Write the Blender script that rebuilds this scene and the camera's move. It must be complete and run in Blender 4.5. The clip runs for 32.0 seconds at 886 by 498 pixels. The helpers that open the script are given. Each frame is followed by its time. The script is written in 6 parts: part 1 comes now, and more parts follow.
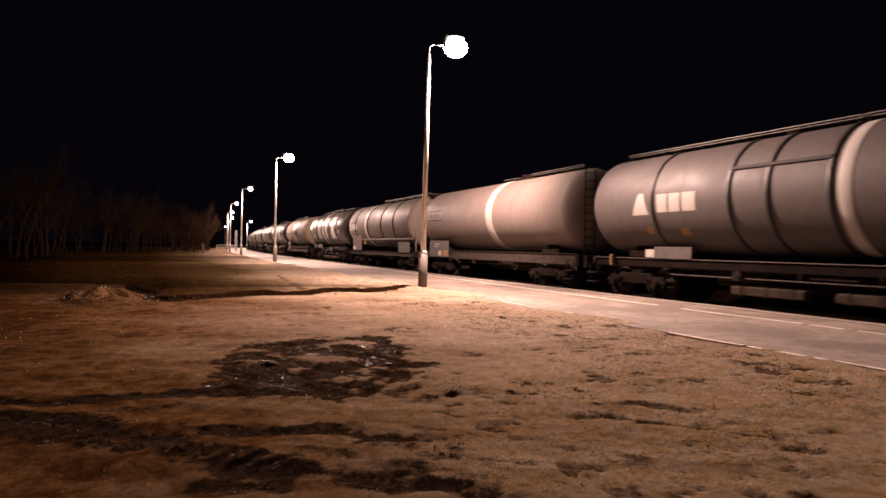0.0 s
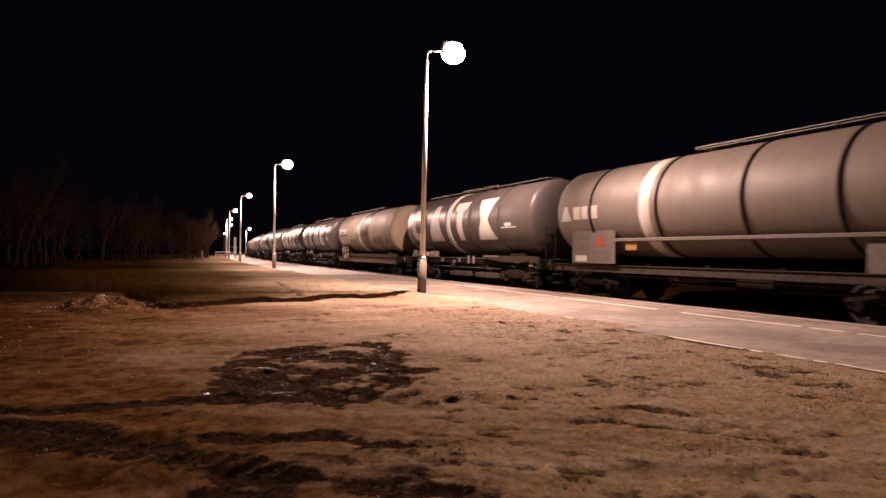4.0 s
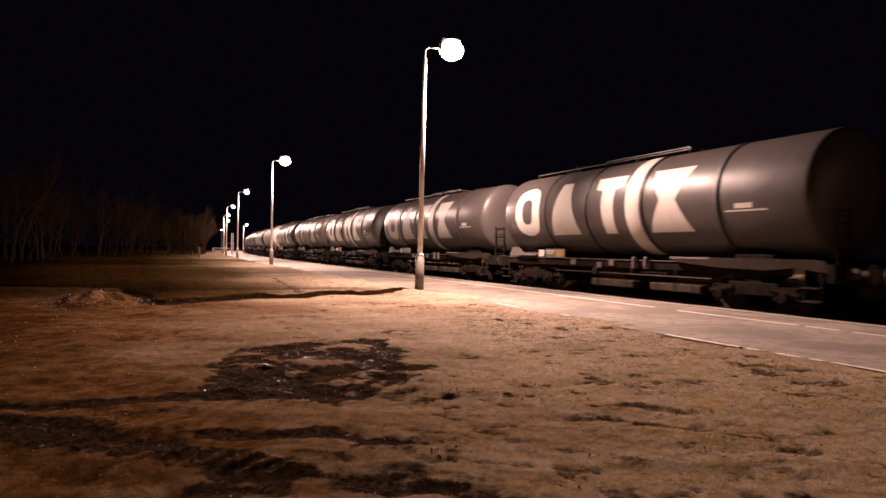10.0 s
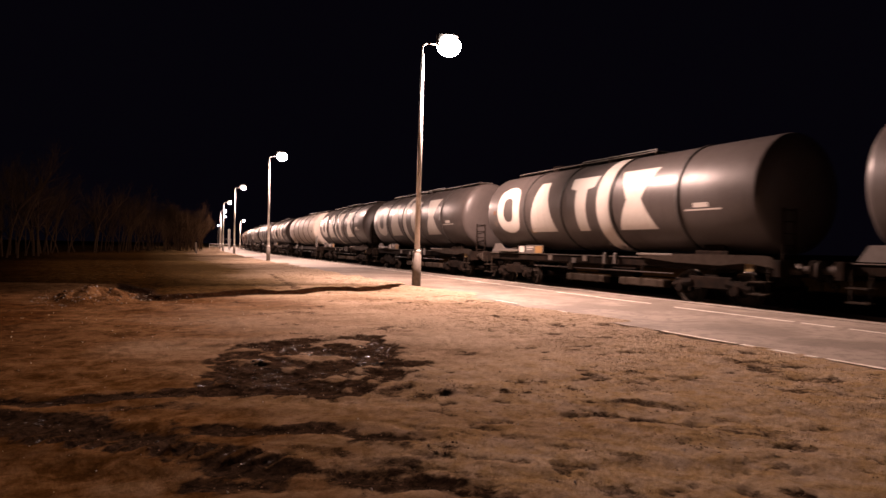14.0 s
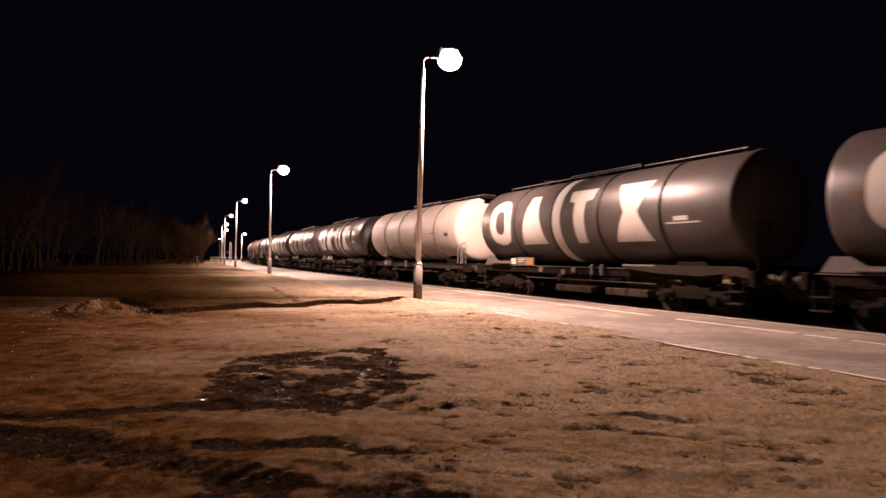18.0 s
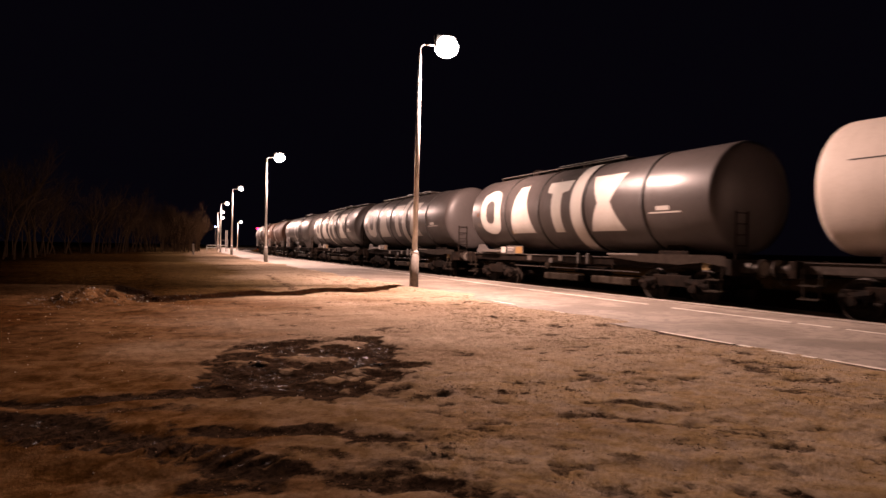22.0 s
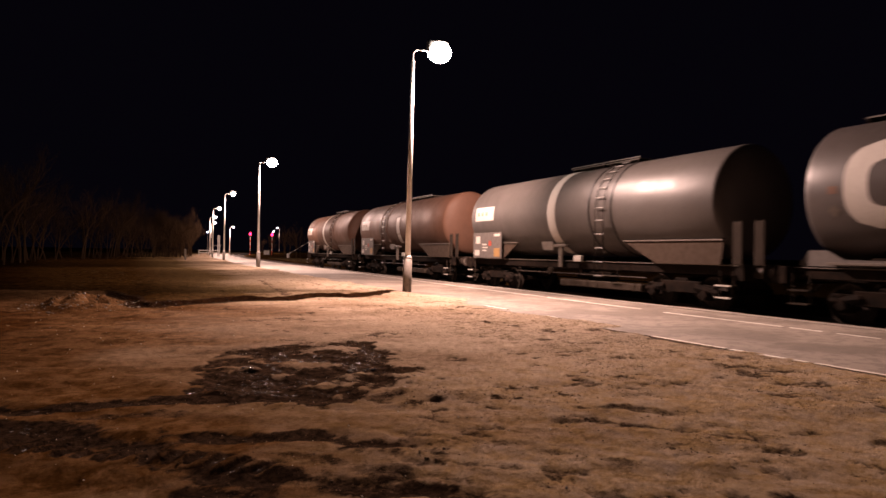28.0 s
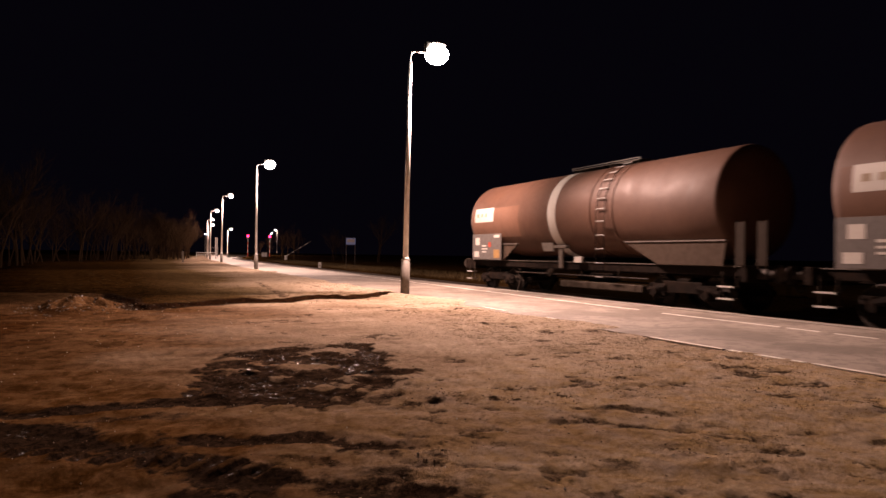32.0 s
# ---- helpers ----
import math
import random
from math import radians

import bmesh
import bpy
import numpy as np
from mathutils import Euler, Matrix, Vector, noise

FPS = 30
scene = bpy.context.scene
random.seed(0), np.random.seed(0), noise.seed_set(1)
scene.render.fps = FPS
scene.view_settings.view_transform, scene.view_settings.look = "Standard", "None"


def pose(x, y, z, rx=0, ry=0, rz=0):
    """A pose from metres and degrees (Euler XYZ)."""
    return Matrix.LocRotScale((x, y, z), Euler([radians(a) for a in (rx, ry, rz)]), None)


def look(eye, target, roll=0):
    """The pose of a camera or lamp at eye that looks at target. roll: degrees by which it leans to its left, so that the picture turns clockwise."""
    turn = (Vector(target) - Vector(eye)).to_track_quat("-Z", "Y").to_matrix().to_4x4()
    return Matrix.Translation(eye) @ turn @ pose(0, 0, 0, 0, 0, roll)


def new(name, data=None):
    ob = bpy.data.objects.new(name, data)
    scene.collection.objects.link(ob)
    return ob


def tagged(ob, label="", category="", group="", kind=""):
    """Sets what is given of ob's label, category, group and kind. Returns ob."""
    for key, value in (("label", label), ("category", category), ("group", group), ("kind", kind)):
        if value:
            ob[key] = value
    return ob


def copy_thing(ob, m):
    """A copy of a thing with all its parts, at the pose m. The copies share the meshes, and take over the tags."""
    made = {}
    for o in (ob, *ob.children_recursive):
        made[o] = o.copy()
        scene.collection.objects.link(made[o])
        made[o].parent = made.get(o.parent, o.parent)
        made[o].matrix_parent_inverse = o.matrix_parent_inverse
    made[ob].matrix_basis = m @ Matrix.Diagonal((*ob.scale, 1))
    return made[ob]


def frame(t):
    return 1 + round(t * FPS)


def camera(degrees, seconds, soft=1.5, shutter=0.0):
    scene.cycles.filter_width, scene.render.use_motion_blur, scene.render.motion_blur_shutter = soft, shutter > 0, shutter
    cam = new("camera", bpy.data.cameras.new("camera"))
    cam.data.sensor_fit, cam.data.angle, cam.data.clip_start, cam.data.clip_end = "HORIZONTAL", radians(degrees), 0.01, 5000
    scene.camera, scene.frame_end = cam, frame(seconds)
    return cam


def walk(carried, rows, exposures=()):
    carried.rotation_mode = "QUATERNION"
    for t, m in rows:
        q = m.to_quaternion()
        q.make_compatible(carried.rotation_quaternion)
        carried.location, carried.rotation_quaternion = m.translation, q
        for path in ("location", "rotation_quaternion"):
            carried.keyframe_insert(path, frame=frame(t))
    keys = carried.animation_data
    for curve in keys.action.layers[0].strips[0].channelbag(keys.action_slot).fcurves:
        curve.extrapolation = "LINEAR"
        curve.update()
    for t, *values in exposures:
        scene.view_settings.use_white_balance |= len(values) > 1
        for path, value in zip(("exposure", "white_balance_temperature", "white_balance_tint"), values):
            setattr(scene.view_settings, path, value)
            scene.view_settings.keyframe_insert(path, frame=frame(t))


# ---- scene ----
cam = camera(70, 32.0, soft=1.5, shutter=0.5)
EYE = (0.0, 0.0, 1.30)


def aim(yaw, pitch, roll):
    """Camera pose: degrees right of the track's direction, upwards, and of lean."""
    a, b = radians(yaw), radians(pitch)
    way = Vector((math.sin(a) * math.cos(b), math.cos(a) * math.cos(b), math.sin(b)))
    return look(EYE, Vector(EYE) + 10 * way, roll)


walk(cam, [
    (0.0, aim(25.23, -0.08, 1.12)),
    (0.5, aim(25.12, -0.14, 0.94)),
    (1.0, aim(25.21, -0.13, 0.92)),
    (1.5, aim(24.97, 0.05, 0.91)),
    (2.0, aim(25.14, -0.02, 0.96)),
    (2.5, aim(25.11, 0.02, 0.70)),
    (3.0, aim(25.10, 0.14, 0.65)),
    (3.5, aim(25.28, 0.43, 0.69)),
    (5.5, aim(25.33, 0.26, 0.78)),
    (6.0, aim(25.36, 0.24, 0.98)),
    (6.5, aim(25.50, 0.23, 1.19)),
    (7.0, aim(25.48, 0.19, 1.19)),
    (7.5, aim(25.55, 0.21, 1.05)),
    (8.0, aim(25.60, 0.29, 0.86)),
    (8.5, aim(25.57, 0.41, 1.06)),
    (9.0, aim(25.62, 0.31, 0.94)),
    (9.5, aim(25.66, 0.23, 0.99)),
    (10.0, aim(25.53, 0.16, 0.97)),
    (10.5, aim(25.61, 0.01, 0.98)),
    (11.0, aim(25.54, 0.14, 1.22)),
    (11.5, aim(25.59, -0.14, 1.28)),
    (12.0, aim(25.62, -0.03, 1.19)),
    (12.5, aim(25.75, -0.10, 1.10)),
    (13.0, aim(25.84, -0.15, 1.07)),
    (13.5, aim(25.86, 0.09, 1.14)),
    (14.0, aim(25.80, -0.17, 1.07)),
    (14.5, aim(25.86, 0.07, 1.12)),
    (16.5, aim(25.67, 0.66, 1.04)),
    (17.0, aim(25.89, 0.63, 1.09)),
    (17.5, aim(25.69, 0.85, 1.10)),
    (18.0, aim(25.67, 0.96, 0.88)),
    (18.5, aim(25.82, 0.69, 1.05)),
    (19.0, aim(25.72, 0.49, 0.96)),
    (19.5, aim(25.80, 0.37, 0.89)),
    (20.0, aim(25.80, 0.20, 1.04)),
    (20.5, aim(25.92, 0.04, 0.82)),
    (21.0, aim(25.75, -0.06, 1.02)),
    (21.5, aim(26.02, 0.01, 1.11)),
    (22.0, aim(26.01, -0.08, 1.01)),
    (22.5, aim(25.94, 0.07, 1.09)),
    (23.0, aim(25.97, -0.04, 0.93)),
    (23.5, aim(25.91, -0.06, 0.99)),
    (24.0, aim(26.25, 0.05, 1.08)),
    (24.5, aim(26.34, -0.21, 1.05)),
    (25.0, aim(26.33, 0.04, 0.97)),
    (25.5, aim(26.34, 0.12, 0.92)),
    (27.5, aim(26.42, 0.21, 1.09)),
    (28.0, aim(26.63, 0.38, 0.96)),
    (28.5, aim(26.70, 0.52, 0.98)),
    (29.0, aim(26.55, 0.56, 1.07)),
    (29.5, aim(26.50, 0.51, 1.08)),
    (30.0, aim(26.62, 0.46, 1.10)),
    (30.5, aim(26.81, 0.52, 1.07)),
    (31.0, aim(26.62, 0.43, 1.02)),
    (31.5, aim(26.79, 0.23, 0.89)),
    (32.0, aim(26.82, 0.52, 0.79)),
])

# ---- light: night sky and the platform lamps ----
world = bpy.data.worlds.new("night")
scene.world = world
world.use_nodes = True
wbg = world.node_tree.nodes["Background"]
wbg.inputs[0].default_value = (0.30, 0.22, 0.50, 1)
wbg.inputs[1].default_value = 0.005
scene.view_settings.exposure = 0.0
LAMP_COLOUR = (1.0, 0.64, 0.545)
LAMP_WATTS = 17200.0     # thrown along the platform by the lamp's reflector
STRAY_WATTS = 950.0     # scattered evenly by the glass

# ---- the plan: all lines run along one wide curve of the railway ----
EDGE = 12.89                 # platform edge, metres to the side of the camera
AXIS = EDGE + 1.65           # track centre line
RADIUS = 1304.0
INNER = 7.66                 # field side of the platform
RAIL = -0.12                 # top of rail; the platform's top is 0


def arc(side, s):
    """Place at s metres along the line and side metres from the camera's own line."""
    f = s / RADIUS
    r = AXIS + RADIUS - side
    return AXIS + RADIUS - r * math.cos(f), r * math.sin(f)


def on_line(side, s, z=0.0, turn=0.0):
    x, y = arc(side, s)
    return pose(x, y, z, 0, 0, -math.degrees(s / RADIUS) + turn)


# ---- materials ----
def nodes_of(name):
    m = bpy.data.materials.new(name)
    m.use_nodes = True
    t = m.node_tree
    return m, t, t.nodes["Principled BSDF"]


def link(t, a, b):
    t.links.new(a, b)


def noise_node(t, vec, scale, detail=6.0, rough=0.6, dist=0.0):
    n = t.nodes.new("ShaderNodeTexNoise")
    n.inputs["Scale"].default_value = scale
    n.inputs["Detail"].default_value = detail
    n.inputs["Roughness"].default_value = rough
    n.inputs["Distortion"].default_value = dist
    if vec is not None:
        link(t, vec, n.inputs["Vector"])
    return n


def ramp(t, fac, a, b, ca=(0, 0, 0, 1), cb=(1, 1, 1, 1)):
    r = t.nodes.new("ShaderNodeValToRGB")
    r.color_ramp.elements[0].position, r.color_ramp.elements[1].position = a, b
    r.color_ramp.elements[0].color, r.color_ramp.elements[1].color = ca, cb
    link(t, fac, r.inputs[0])
    return r


def mixed(t, fac, a, b, blend="MIX"):
    m = t.nodes.new("ShaderNodeMix")
    m.data_type = "RGBA"
    m.blend_type = blend
    for i, v in ((0, fac), (6, a), (7, b)):
        if isinstance(v, (tuple, float, int)):
            m.inputs[i].default_value = v if i == 0 else (*v[:3], 1)
        else:
            link(t, v, m.inputs[i])
    return m.outputs[2]


def scaled(t, vec, s):
    m = t.nodes.new("ShaderNodeMapping")
    m.inputs["Scale"].default_value = s
    link(t, vec, m.inputs["Vector"])
    return m.outputs[0]


def plain(name, col, dirt=None, rough=0.6, metal=0.0, grain=8.0, amount=0.5, bump=0.1, fine=60.0, gloss=0.28):
    """A painted or mineral surface with stains at two scales and a fine relief."""
    m, t, b = nodes_of(name)
    tc = t.nodes.new("ShaderNodeTexCoord")
    dirt = dirt or tuple(c * 0.5 for c in col)
    n1 = noise_node(t, tc.outputs["Object"], grain)
    n2 = noise_node(t, tc.outputs["Object"], fine, 3)
    r1 = ramp(t, n1.outputs[0], 0.42, 0.68)
    mul = t.nodes.new("ShaderNodeMath")
    mul.operation = "MULTIPLY"
    mul.inputs[1].default_value = amount
    link(t, r1.outputs[0], mul.inputs[0])
    c1 = mixed(t, mul.outputs[0], col, dirt)
    r2 = ramp(t, n2.outputs[0], 0.5, 0.8)
    mul2 = t.nodes.new("ShaderNodeMath")
    mul2.operation = "MULTIPLY"
    mul2.inputs[1].default_value = amount * 0.5
    link(t, r2.outputs[0], mul2.inputs[0])
    c2 = mixed(t, mul2.outputs[0], c1, tuple(c * 0.6 for c in dirt))
    link(t, c2, b.inputs["Base Color"])
    rr = ramp(t, n1.outputs[0], 0.3, 0.8, (rough * 0.85,) * 3 + (1,), (min(1, rough * 1.2),) * 3 + (1,))
    link(t, rr.outputs[0], b.inputs["Roughness"])
    b.inputs["Metallic"].default_value = metal
    b.inputs["Specular IOR Level"].default_value = gloss
    bp = t.nodes.new("ShaderNodeBump")
    bp.inputs["Strength"].default_value = bump
    bp.inputs["Distance"].default_value = 0.01
    link(t, n2.outputs[0], bp.inputs["Height"])
    link(t, bp.outputs[0], b.inputs["Normal"])
    return m


def tank_paint(name, col, soot, streak=0.5, rough=0.42):
    """Weathered tank paint: soft soot clouds, drip streaks down the sides, dust, slight dents."""
    m, t, b = nodes_of(name)
    tc = t.nodes.new("ShaderNodeTexCoord")
    ob = t.nodes.new("ShaderNodeObjectInfo")
    add = t.nodes.new("ShaderNodeVectorMath")
    add.operation = "ADD"
    sh = t.nodes.new("ShaderNodeVectorMath")
    sh.operation = "SCALE"
    sh.inputs[0].default_value = (37.0, 91.0, 17.0)
    link(t, ob.outputs["Random"], sh.inputs["Scale"])
    link(t, tc.outputs["Object"], add.inputs[0])
    link(t, sh.outputs[0], add.inputs[1])
    v = add.outputs[0]
    cloud = noise_node(t, v, 0.8, 7, 0.65, 0.6)
    drips = noise_node(t, scaled(t, v, (1.0, 5.0, 0.5)), 1.0, 7, 0.7, 0.5)
    dust = noise_node(t, v, 16.0, 7, 0.75)
    c1 = mixed(t, ramp(t, cloud.outputs[0], 0.38, 0.75).outputs[0], col, tuple(0.74 * a + 0.26 * s for a, s in zip(col, soot)))
    k = t.nodes.new("ShaderNodeMath")
    k.operation = "MULTIPLY"
    k.inputs[1].default_value = streak
    link(t, ramp(t, drips.outputs[0], 0.5, 0.85).outputs[0], k.inputs[0])
    c2 = mixed(t, k.outputs[0], c1, soot)
    k2 = t.nodes.new("ShaderNodeMath")
    k2.operation = "MULTIPLY"
    k2.inputs[1].default_value = 0.42
    link(t, ramp(t, dust.outputs[0], 0.5, 0.75).outputs[0], k2.inputs[0])
    c3 = mixed(t, k2.outputs[0], c2, soot)
    link(t, c3, b.inputs["Base Color"])
    rr = ramp(t, cloud.outputs[0], 0.3, 0.8, (rough * 0.8,) * 3 + (1,), (min(1.0, rough * 1.4),) * 3 + (1,))
    link(t, rr.outputs[0], b.inputs["Roughness"])
    b.inputs["Specular IOR Level"].default_value = 0.25
    dents = noise_node(t, scaled(t, v, (1.0, 0.5, 1.0)), 1.1, 2)
    bp = t.nodes.new("ShaderNodeBump")
    bp.inputs["Strength"].default_value = 0.25
    bp.inputs["Distance"].default_value = 0.03
    link(t, dents.outputs[0], bp.inputs["Height"])
    bp2 = t.nodes.new("ShaderNodeBump")
    bp2.inputs["Strength"].default_value = 0.08
    bp2.inputs["Distance"].default_value = 0.004
    link(t, dust.outputs[0], bp2.inputs["Height"])
    link(t, bp.outputs[0], bp2.inputs["Normal"])
    link(t, bp2.outputs[0], b.inputs["Normal"])
    return m


def glow(name, col, strength):
    m, t, b = nodes_of(name)
    b.inputs["Base Color"].default_value = (*col, 1)
    b.inputs["Emission Color"].default_value = (*col, 1)
    b.inputs["Emission Strength"].default_value = strength
    return m


def ground_material():
    """Worn earth: trodden sand, crumbs, litter, thin turf, painted dimming away from the lamps and dark mud where the
    mesh says so.
    """
    m, t, b = nodes_of("trodden_earth")
    geo = t.nodes.new("ShaderNodeNewGeometry")
    p = geo.outputs["Position"]
    turn = t.nodes.new("ShaderNodeMapping")
    turn.inputs["Rotation"].default_value = (0, 0, radians(25.5))
    turn.inputs["Scale"].default_value = (0.34, 1.0, 1.0)
    link(t, p, turn.inputs["Vector"])
    driven = turn.outputs[0]          # stretched along the way that vehicles took
    at = {}
    for key in ("mud", "turf", "damp", "scrub", "moss", "peat"):
        at[key] = t.nodes.new("ShaderNodeAttribute")
        at[key].attribute_name = key
        at[key] = at[key].outputs["Fac"]

    def times(a, b_, op="MULTIPLY"):
        k = t.nodes.new("ShaderNodeMath")
        k.operation = op
        for q, w in ((0, a), (1, b_)):
            if isinstance(w, float):
                k.inputs[q].default_value = w
            else:
                link(t, w, k.inputs[q])
        return k.outputs[0]

    def spots(noise, lo, hi, much=1.0):
        return times(ramp(t, noise.outputs[0], lo, hi).outputs[0], much)
    swath = noise_node(t, driven, 1.1, 7, 0.62, 0.6)
    streak = noise_node(t, driven, 4.5, 8, 0.7, 0.4)
    hand = noise_node(t, p, 3.2, 9, 0.72, 0.5)
    fine = noise_node(t, p, 13.0, 9, 0.78, 0.4)
    crumb = noise_node(t, p, 38.0, 6, 0.75, 0.3)
    grit = noise_node(t, p, 120.0, 4, 0.7)
    c = mixed(t, spots(streak, 0.40, 0.62), (0.455, 0.365, 0.285), (0.36, 0.282, 0.212))
    c = mixed(t, spots(swath, 0.50, 0.68, 0.65), c, (0.22, 0.158, 0.108))
    c = mixed(t, spots(hand, 0.50, 0.62, 0.65), c, (0.19, 0.138, 0.094))
    c = mixed(t, spots(fine, 0.51, 0.60, 0.65), c, (0.125, 0.088, 0.058))
    c = mixed(t, spots(crumb, 0.56, 0.63, 0.75), c, (0.085, 0.055, 0.034))
    c = mixed(t, spots(crumb, 0.36, 0.30, 0.35), c, (0.55, 0.43, 0.31))
    c = mixed(t, spots(grit, 0.56, 0.70, 0.35), c, (0.13, 0.088, 0.056))
    # thin moss and dry grass that tints the open ground
    c = mixed(t, times(spots(hand, 0.36, 0.60, 0.8), at["moss"]), c, mixed(t, spots(fine, 0.42, 0.60), (0.48, 0.325, 0.150), (0.31, 0.200, 0.083)))
    # litter along the platform
    litter = noise_node(t, p, 7.5, 10, 0.8, 0.9)
    leafy = mixed(t, spots(crumb, 0.44, 0.58), (0.205, 0.15, 0.082), (0.060, 0.040, 0.021))
    c = mixed(t, times(spots(litter, 0.49, 0.58, 0.9), at["scrub"]), c, leafy)
    turf = mixed(t, spots(fine, 0.42, 0.60), (0.155, 0.108, 0.050), (0.068, 0.046, 0.021))
    turf = mixed(t, spots(hand, 0.50, 0.62, 0.6), turf, (0.042, 0.027, 0.013))

    def ragged(key, noise_out, reach, lo, hi):
        """The mesh's soft patch, broken up into a ragged outline."""
        k = t.nodes.new("ShaderNodeMath")
        k.operation = "MULTIPLY_ADD"
        k.inputs[1].default_value = reach
        link(t, noise_out, k.inputs[0])
        link(t, at[key], k.inputs[2])
        return ramp(t, k.outputs[0], lo + reach / 2, hi + reach / 2).outputs[0]
    c = mixed(t, ragged("turf", fine.outputs[0], 0.5, 0.0, 1.0), c, turf)
    # dark tint that paints the lamps' fall-off over the open earth
    wet_dim = mixed(t, spots(hand, 0.42, 0.60), (0.46, 0.335, 0.212), (0.22, 0.152, 0.093))
    c = mixed(t, at["damp"], c, wet_dim, "MULTIPLY")
    mud = mixed(t, spots(fine, 0.42, 0.58), (0.064, 0.040, 0.025), (0.020, 0.0125, 0.008))
    c = mixed(t, ragged("mud", fine.outputs[0], 0.9, 0.15, 0.85), c, mud)
    # second painted dimming, laid over turf and mud as well
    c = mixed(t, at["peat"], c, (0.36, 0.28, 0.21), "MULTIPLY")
    link(t, c, b.inputs["Base Color"])
    beads = noise_node(t, p, 17.0, 4, 0.6, 0.3)
    slick = times(ramp(t, at["mud"], 0.82, 1.0).outputs[0], ramp(t, beads.outputs[0], 0.61, 0.67).outputs[0])
    link(t, ramp(t, slick, 0.0, 1.0, (1.0,) * 3 + (1,), (0.22,) * 3 + (1,)).outputs[0], b.inputs["Roughness"])
    link(t, ramp(t, slick, 0.0, 1.0, (0.0,) * 3 + (1,), (0.35,) * 3 + (1,)).outputs[0], b.inputs["Specular IOR Level"])
    rough = None
    for n, strength, dist in ((streak, 0.5, 0.05), (fine, 0.9, 0.045), (crumb, 0.9, 0.02), (grit, 0.6, 0.008)):
        bp = t.nodes.new("ShaderNodeBump")
        bp.inputs["Strength"].default_value = strength
        bp.inputs["Distance"].default_value = dist
        link(t, n.outputs[0], bp.inputs["Height"])
        if rough is not None:
            link(t, rough, bp.inputs["Normal"])
        rough = bp.outputs[0]
    link(t, rough, b.inputs["Normal"])
    return m


def platform_material():
    """Pale compacted gravel and concrete with blown sand."""
    m, t, b = nodes_of("platform_surface")
    geo = t.nodes.new("ShaderNodeNewGeometry")
    p = geo.outputs["Position"]
    big = noise_node(t, p, 0.5, 6, 0.6, 0.5)
    mid = noise_node(t, p, 4.0, 6, 0.65)
    fine = noise_node(t, p, 60.0, 4, 0.7)
    c = mixed(t, ramp(t, big.outputs[0], 0.42, 0.56).outputs[0], (0.222, 0.183, 0.146), (0.128, 0.100, 0.076))
    k = t.nodes.new("ShaderNodeMath")
    k.operation = "MULTIPLY"
    k.inputs[1].default_value = 0.6
    link(t, ramp(t, mid.outputs[0], 0.50, 0.58).outputs[0], k.inputs[0])
    c = mixed(t, k.outputs[0], c, (0.097, 0.075, 0.058))
    k2 = t.nodes.new("ShaderNodeMath")
    k2.operation = "MULTIPLY"
    k2.inputs[1].default_value = 0.45
    link(t, ramp(t, fine.outputs[0], 0.5, 0.75).outputs[0], k2.inputs[0])
    c = mixed(t, k2.outputs[0], c, (0.107, 0.084, 0.064))
    link(t, c, b.inputs["Base Color"])
    b.inputs["Roughness"].default_value = 0.85
    bp = t.nodes.new("ShaderNodeBump")
    bp.inputs["Strength"].default_value = 0.4
    bp.inputs["Distance"].default_value = 0.006
    link(t, fine.outputs[0], bp.inputs["Height"])
    link(t, bp.outputs[0], b.inputs["Normal"])
    return m


def water_material():
    m, t, b = nodes_of("puddle_water")
    b.inputs["Base Color"].default_value = (0.012, 0.010, 0.008, 1)
    b.inputs["Roughness"].default_value = 0.16
    b.inputs["IOR"].default_value = 1.33
    geo = t.nodes.new("ShaderNodeNewGeometry")
    n = noise_node(t, geo.outputs["Position"], 22.0, 3)
    bp = t.nodes.new("ShaderNodeBump")
    bp.inputs["Strength"].default_value = 0.8
    bp.inputs["Distance"].default_value = 0.03
    link(t, n.outputs[0], bp.inputs["Height"])
    link(t, bp.outputs[0], b.inputs["Normal"])
    return m


EARTH, SLAB, WATER = ground_material(), platform_material(), water_material()
GATE_DARK = tank_paint("dark_grey_tank_paint", (0.055, 0.047, 0.044), (0.022, 0.018, 0.016), 0.5, 0.40)
GREY_PALE = tank_paint("pale_grey_tank_paint", (0.175, 0.145, 0.128), (0.085, 0.066, 0.053), 0.5, 0.58)
GREY_MID = tank_paint("mid_grey_tank_paint", (0.093, 0.081, 0.076), (0.04, 0.034, 0.029), 0.4, 0.58)
GREY_WARM = tank_paint("warm_grey_tank_paint", (0.136, 0.112, 0.093), (0.06, 0.048, 0.039), 0.55, 0.58)
CREAM = tank_paint("cream_tank_paint", (0.262, 0.208, 0.148), (0.125, 0.090, 0.060), 0.4, 0.62)
CREAM_DULL = tank_paint("dull_cream_tank_paint", (0.13, 0.094, 0.064), (0.07, 0.049, 0.034), 0.4, 0.6)
BROWN = tank_paint("brown_tank_paint", (0.066, 0.043, 0.033), (0.03, 0.021, 0.017), 0.4, 0.45)
WHITE_TANK = tank_paint("white_tank_paint", (0.48, 0.425, 0.375), (0.26, 0.20, 0.155), 0.35, 0.6)
SLATE = tank_paint("slate_grey_tank_paint", (0.066, 0.058, 0.053), (0.029, 0.025, 0.021), 0.4, 0.46)
RUST = tank_paint("rust_red_tank_paint", (0.074, 0.036, 0.022), (0.036, 0.019, 0.012), 0.5, 0.62)
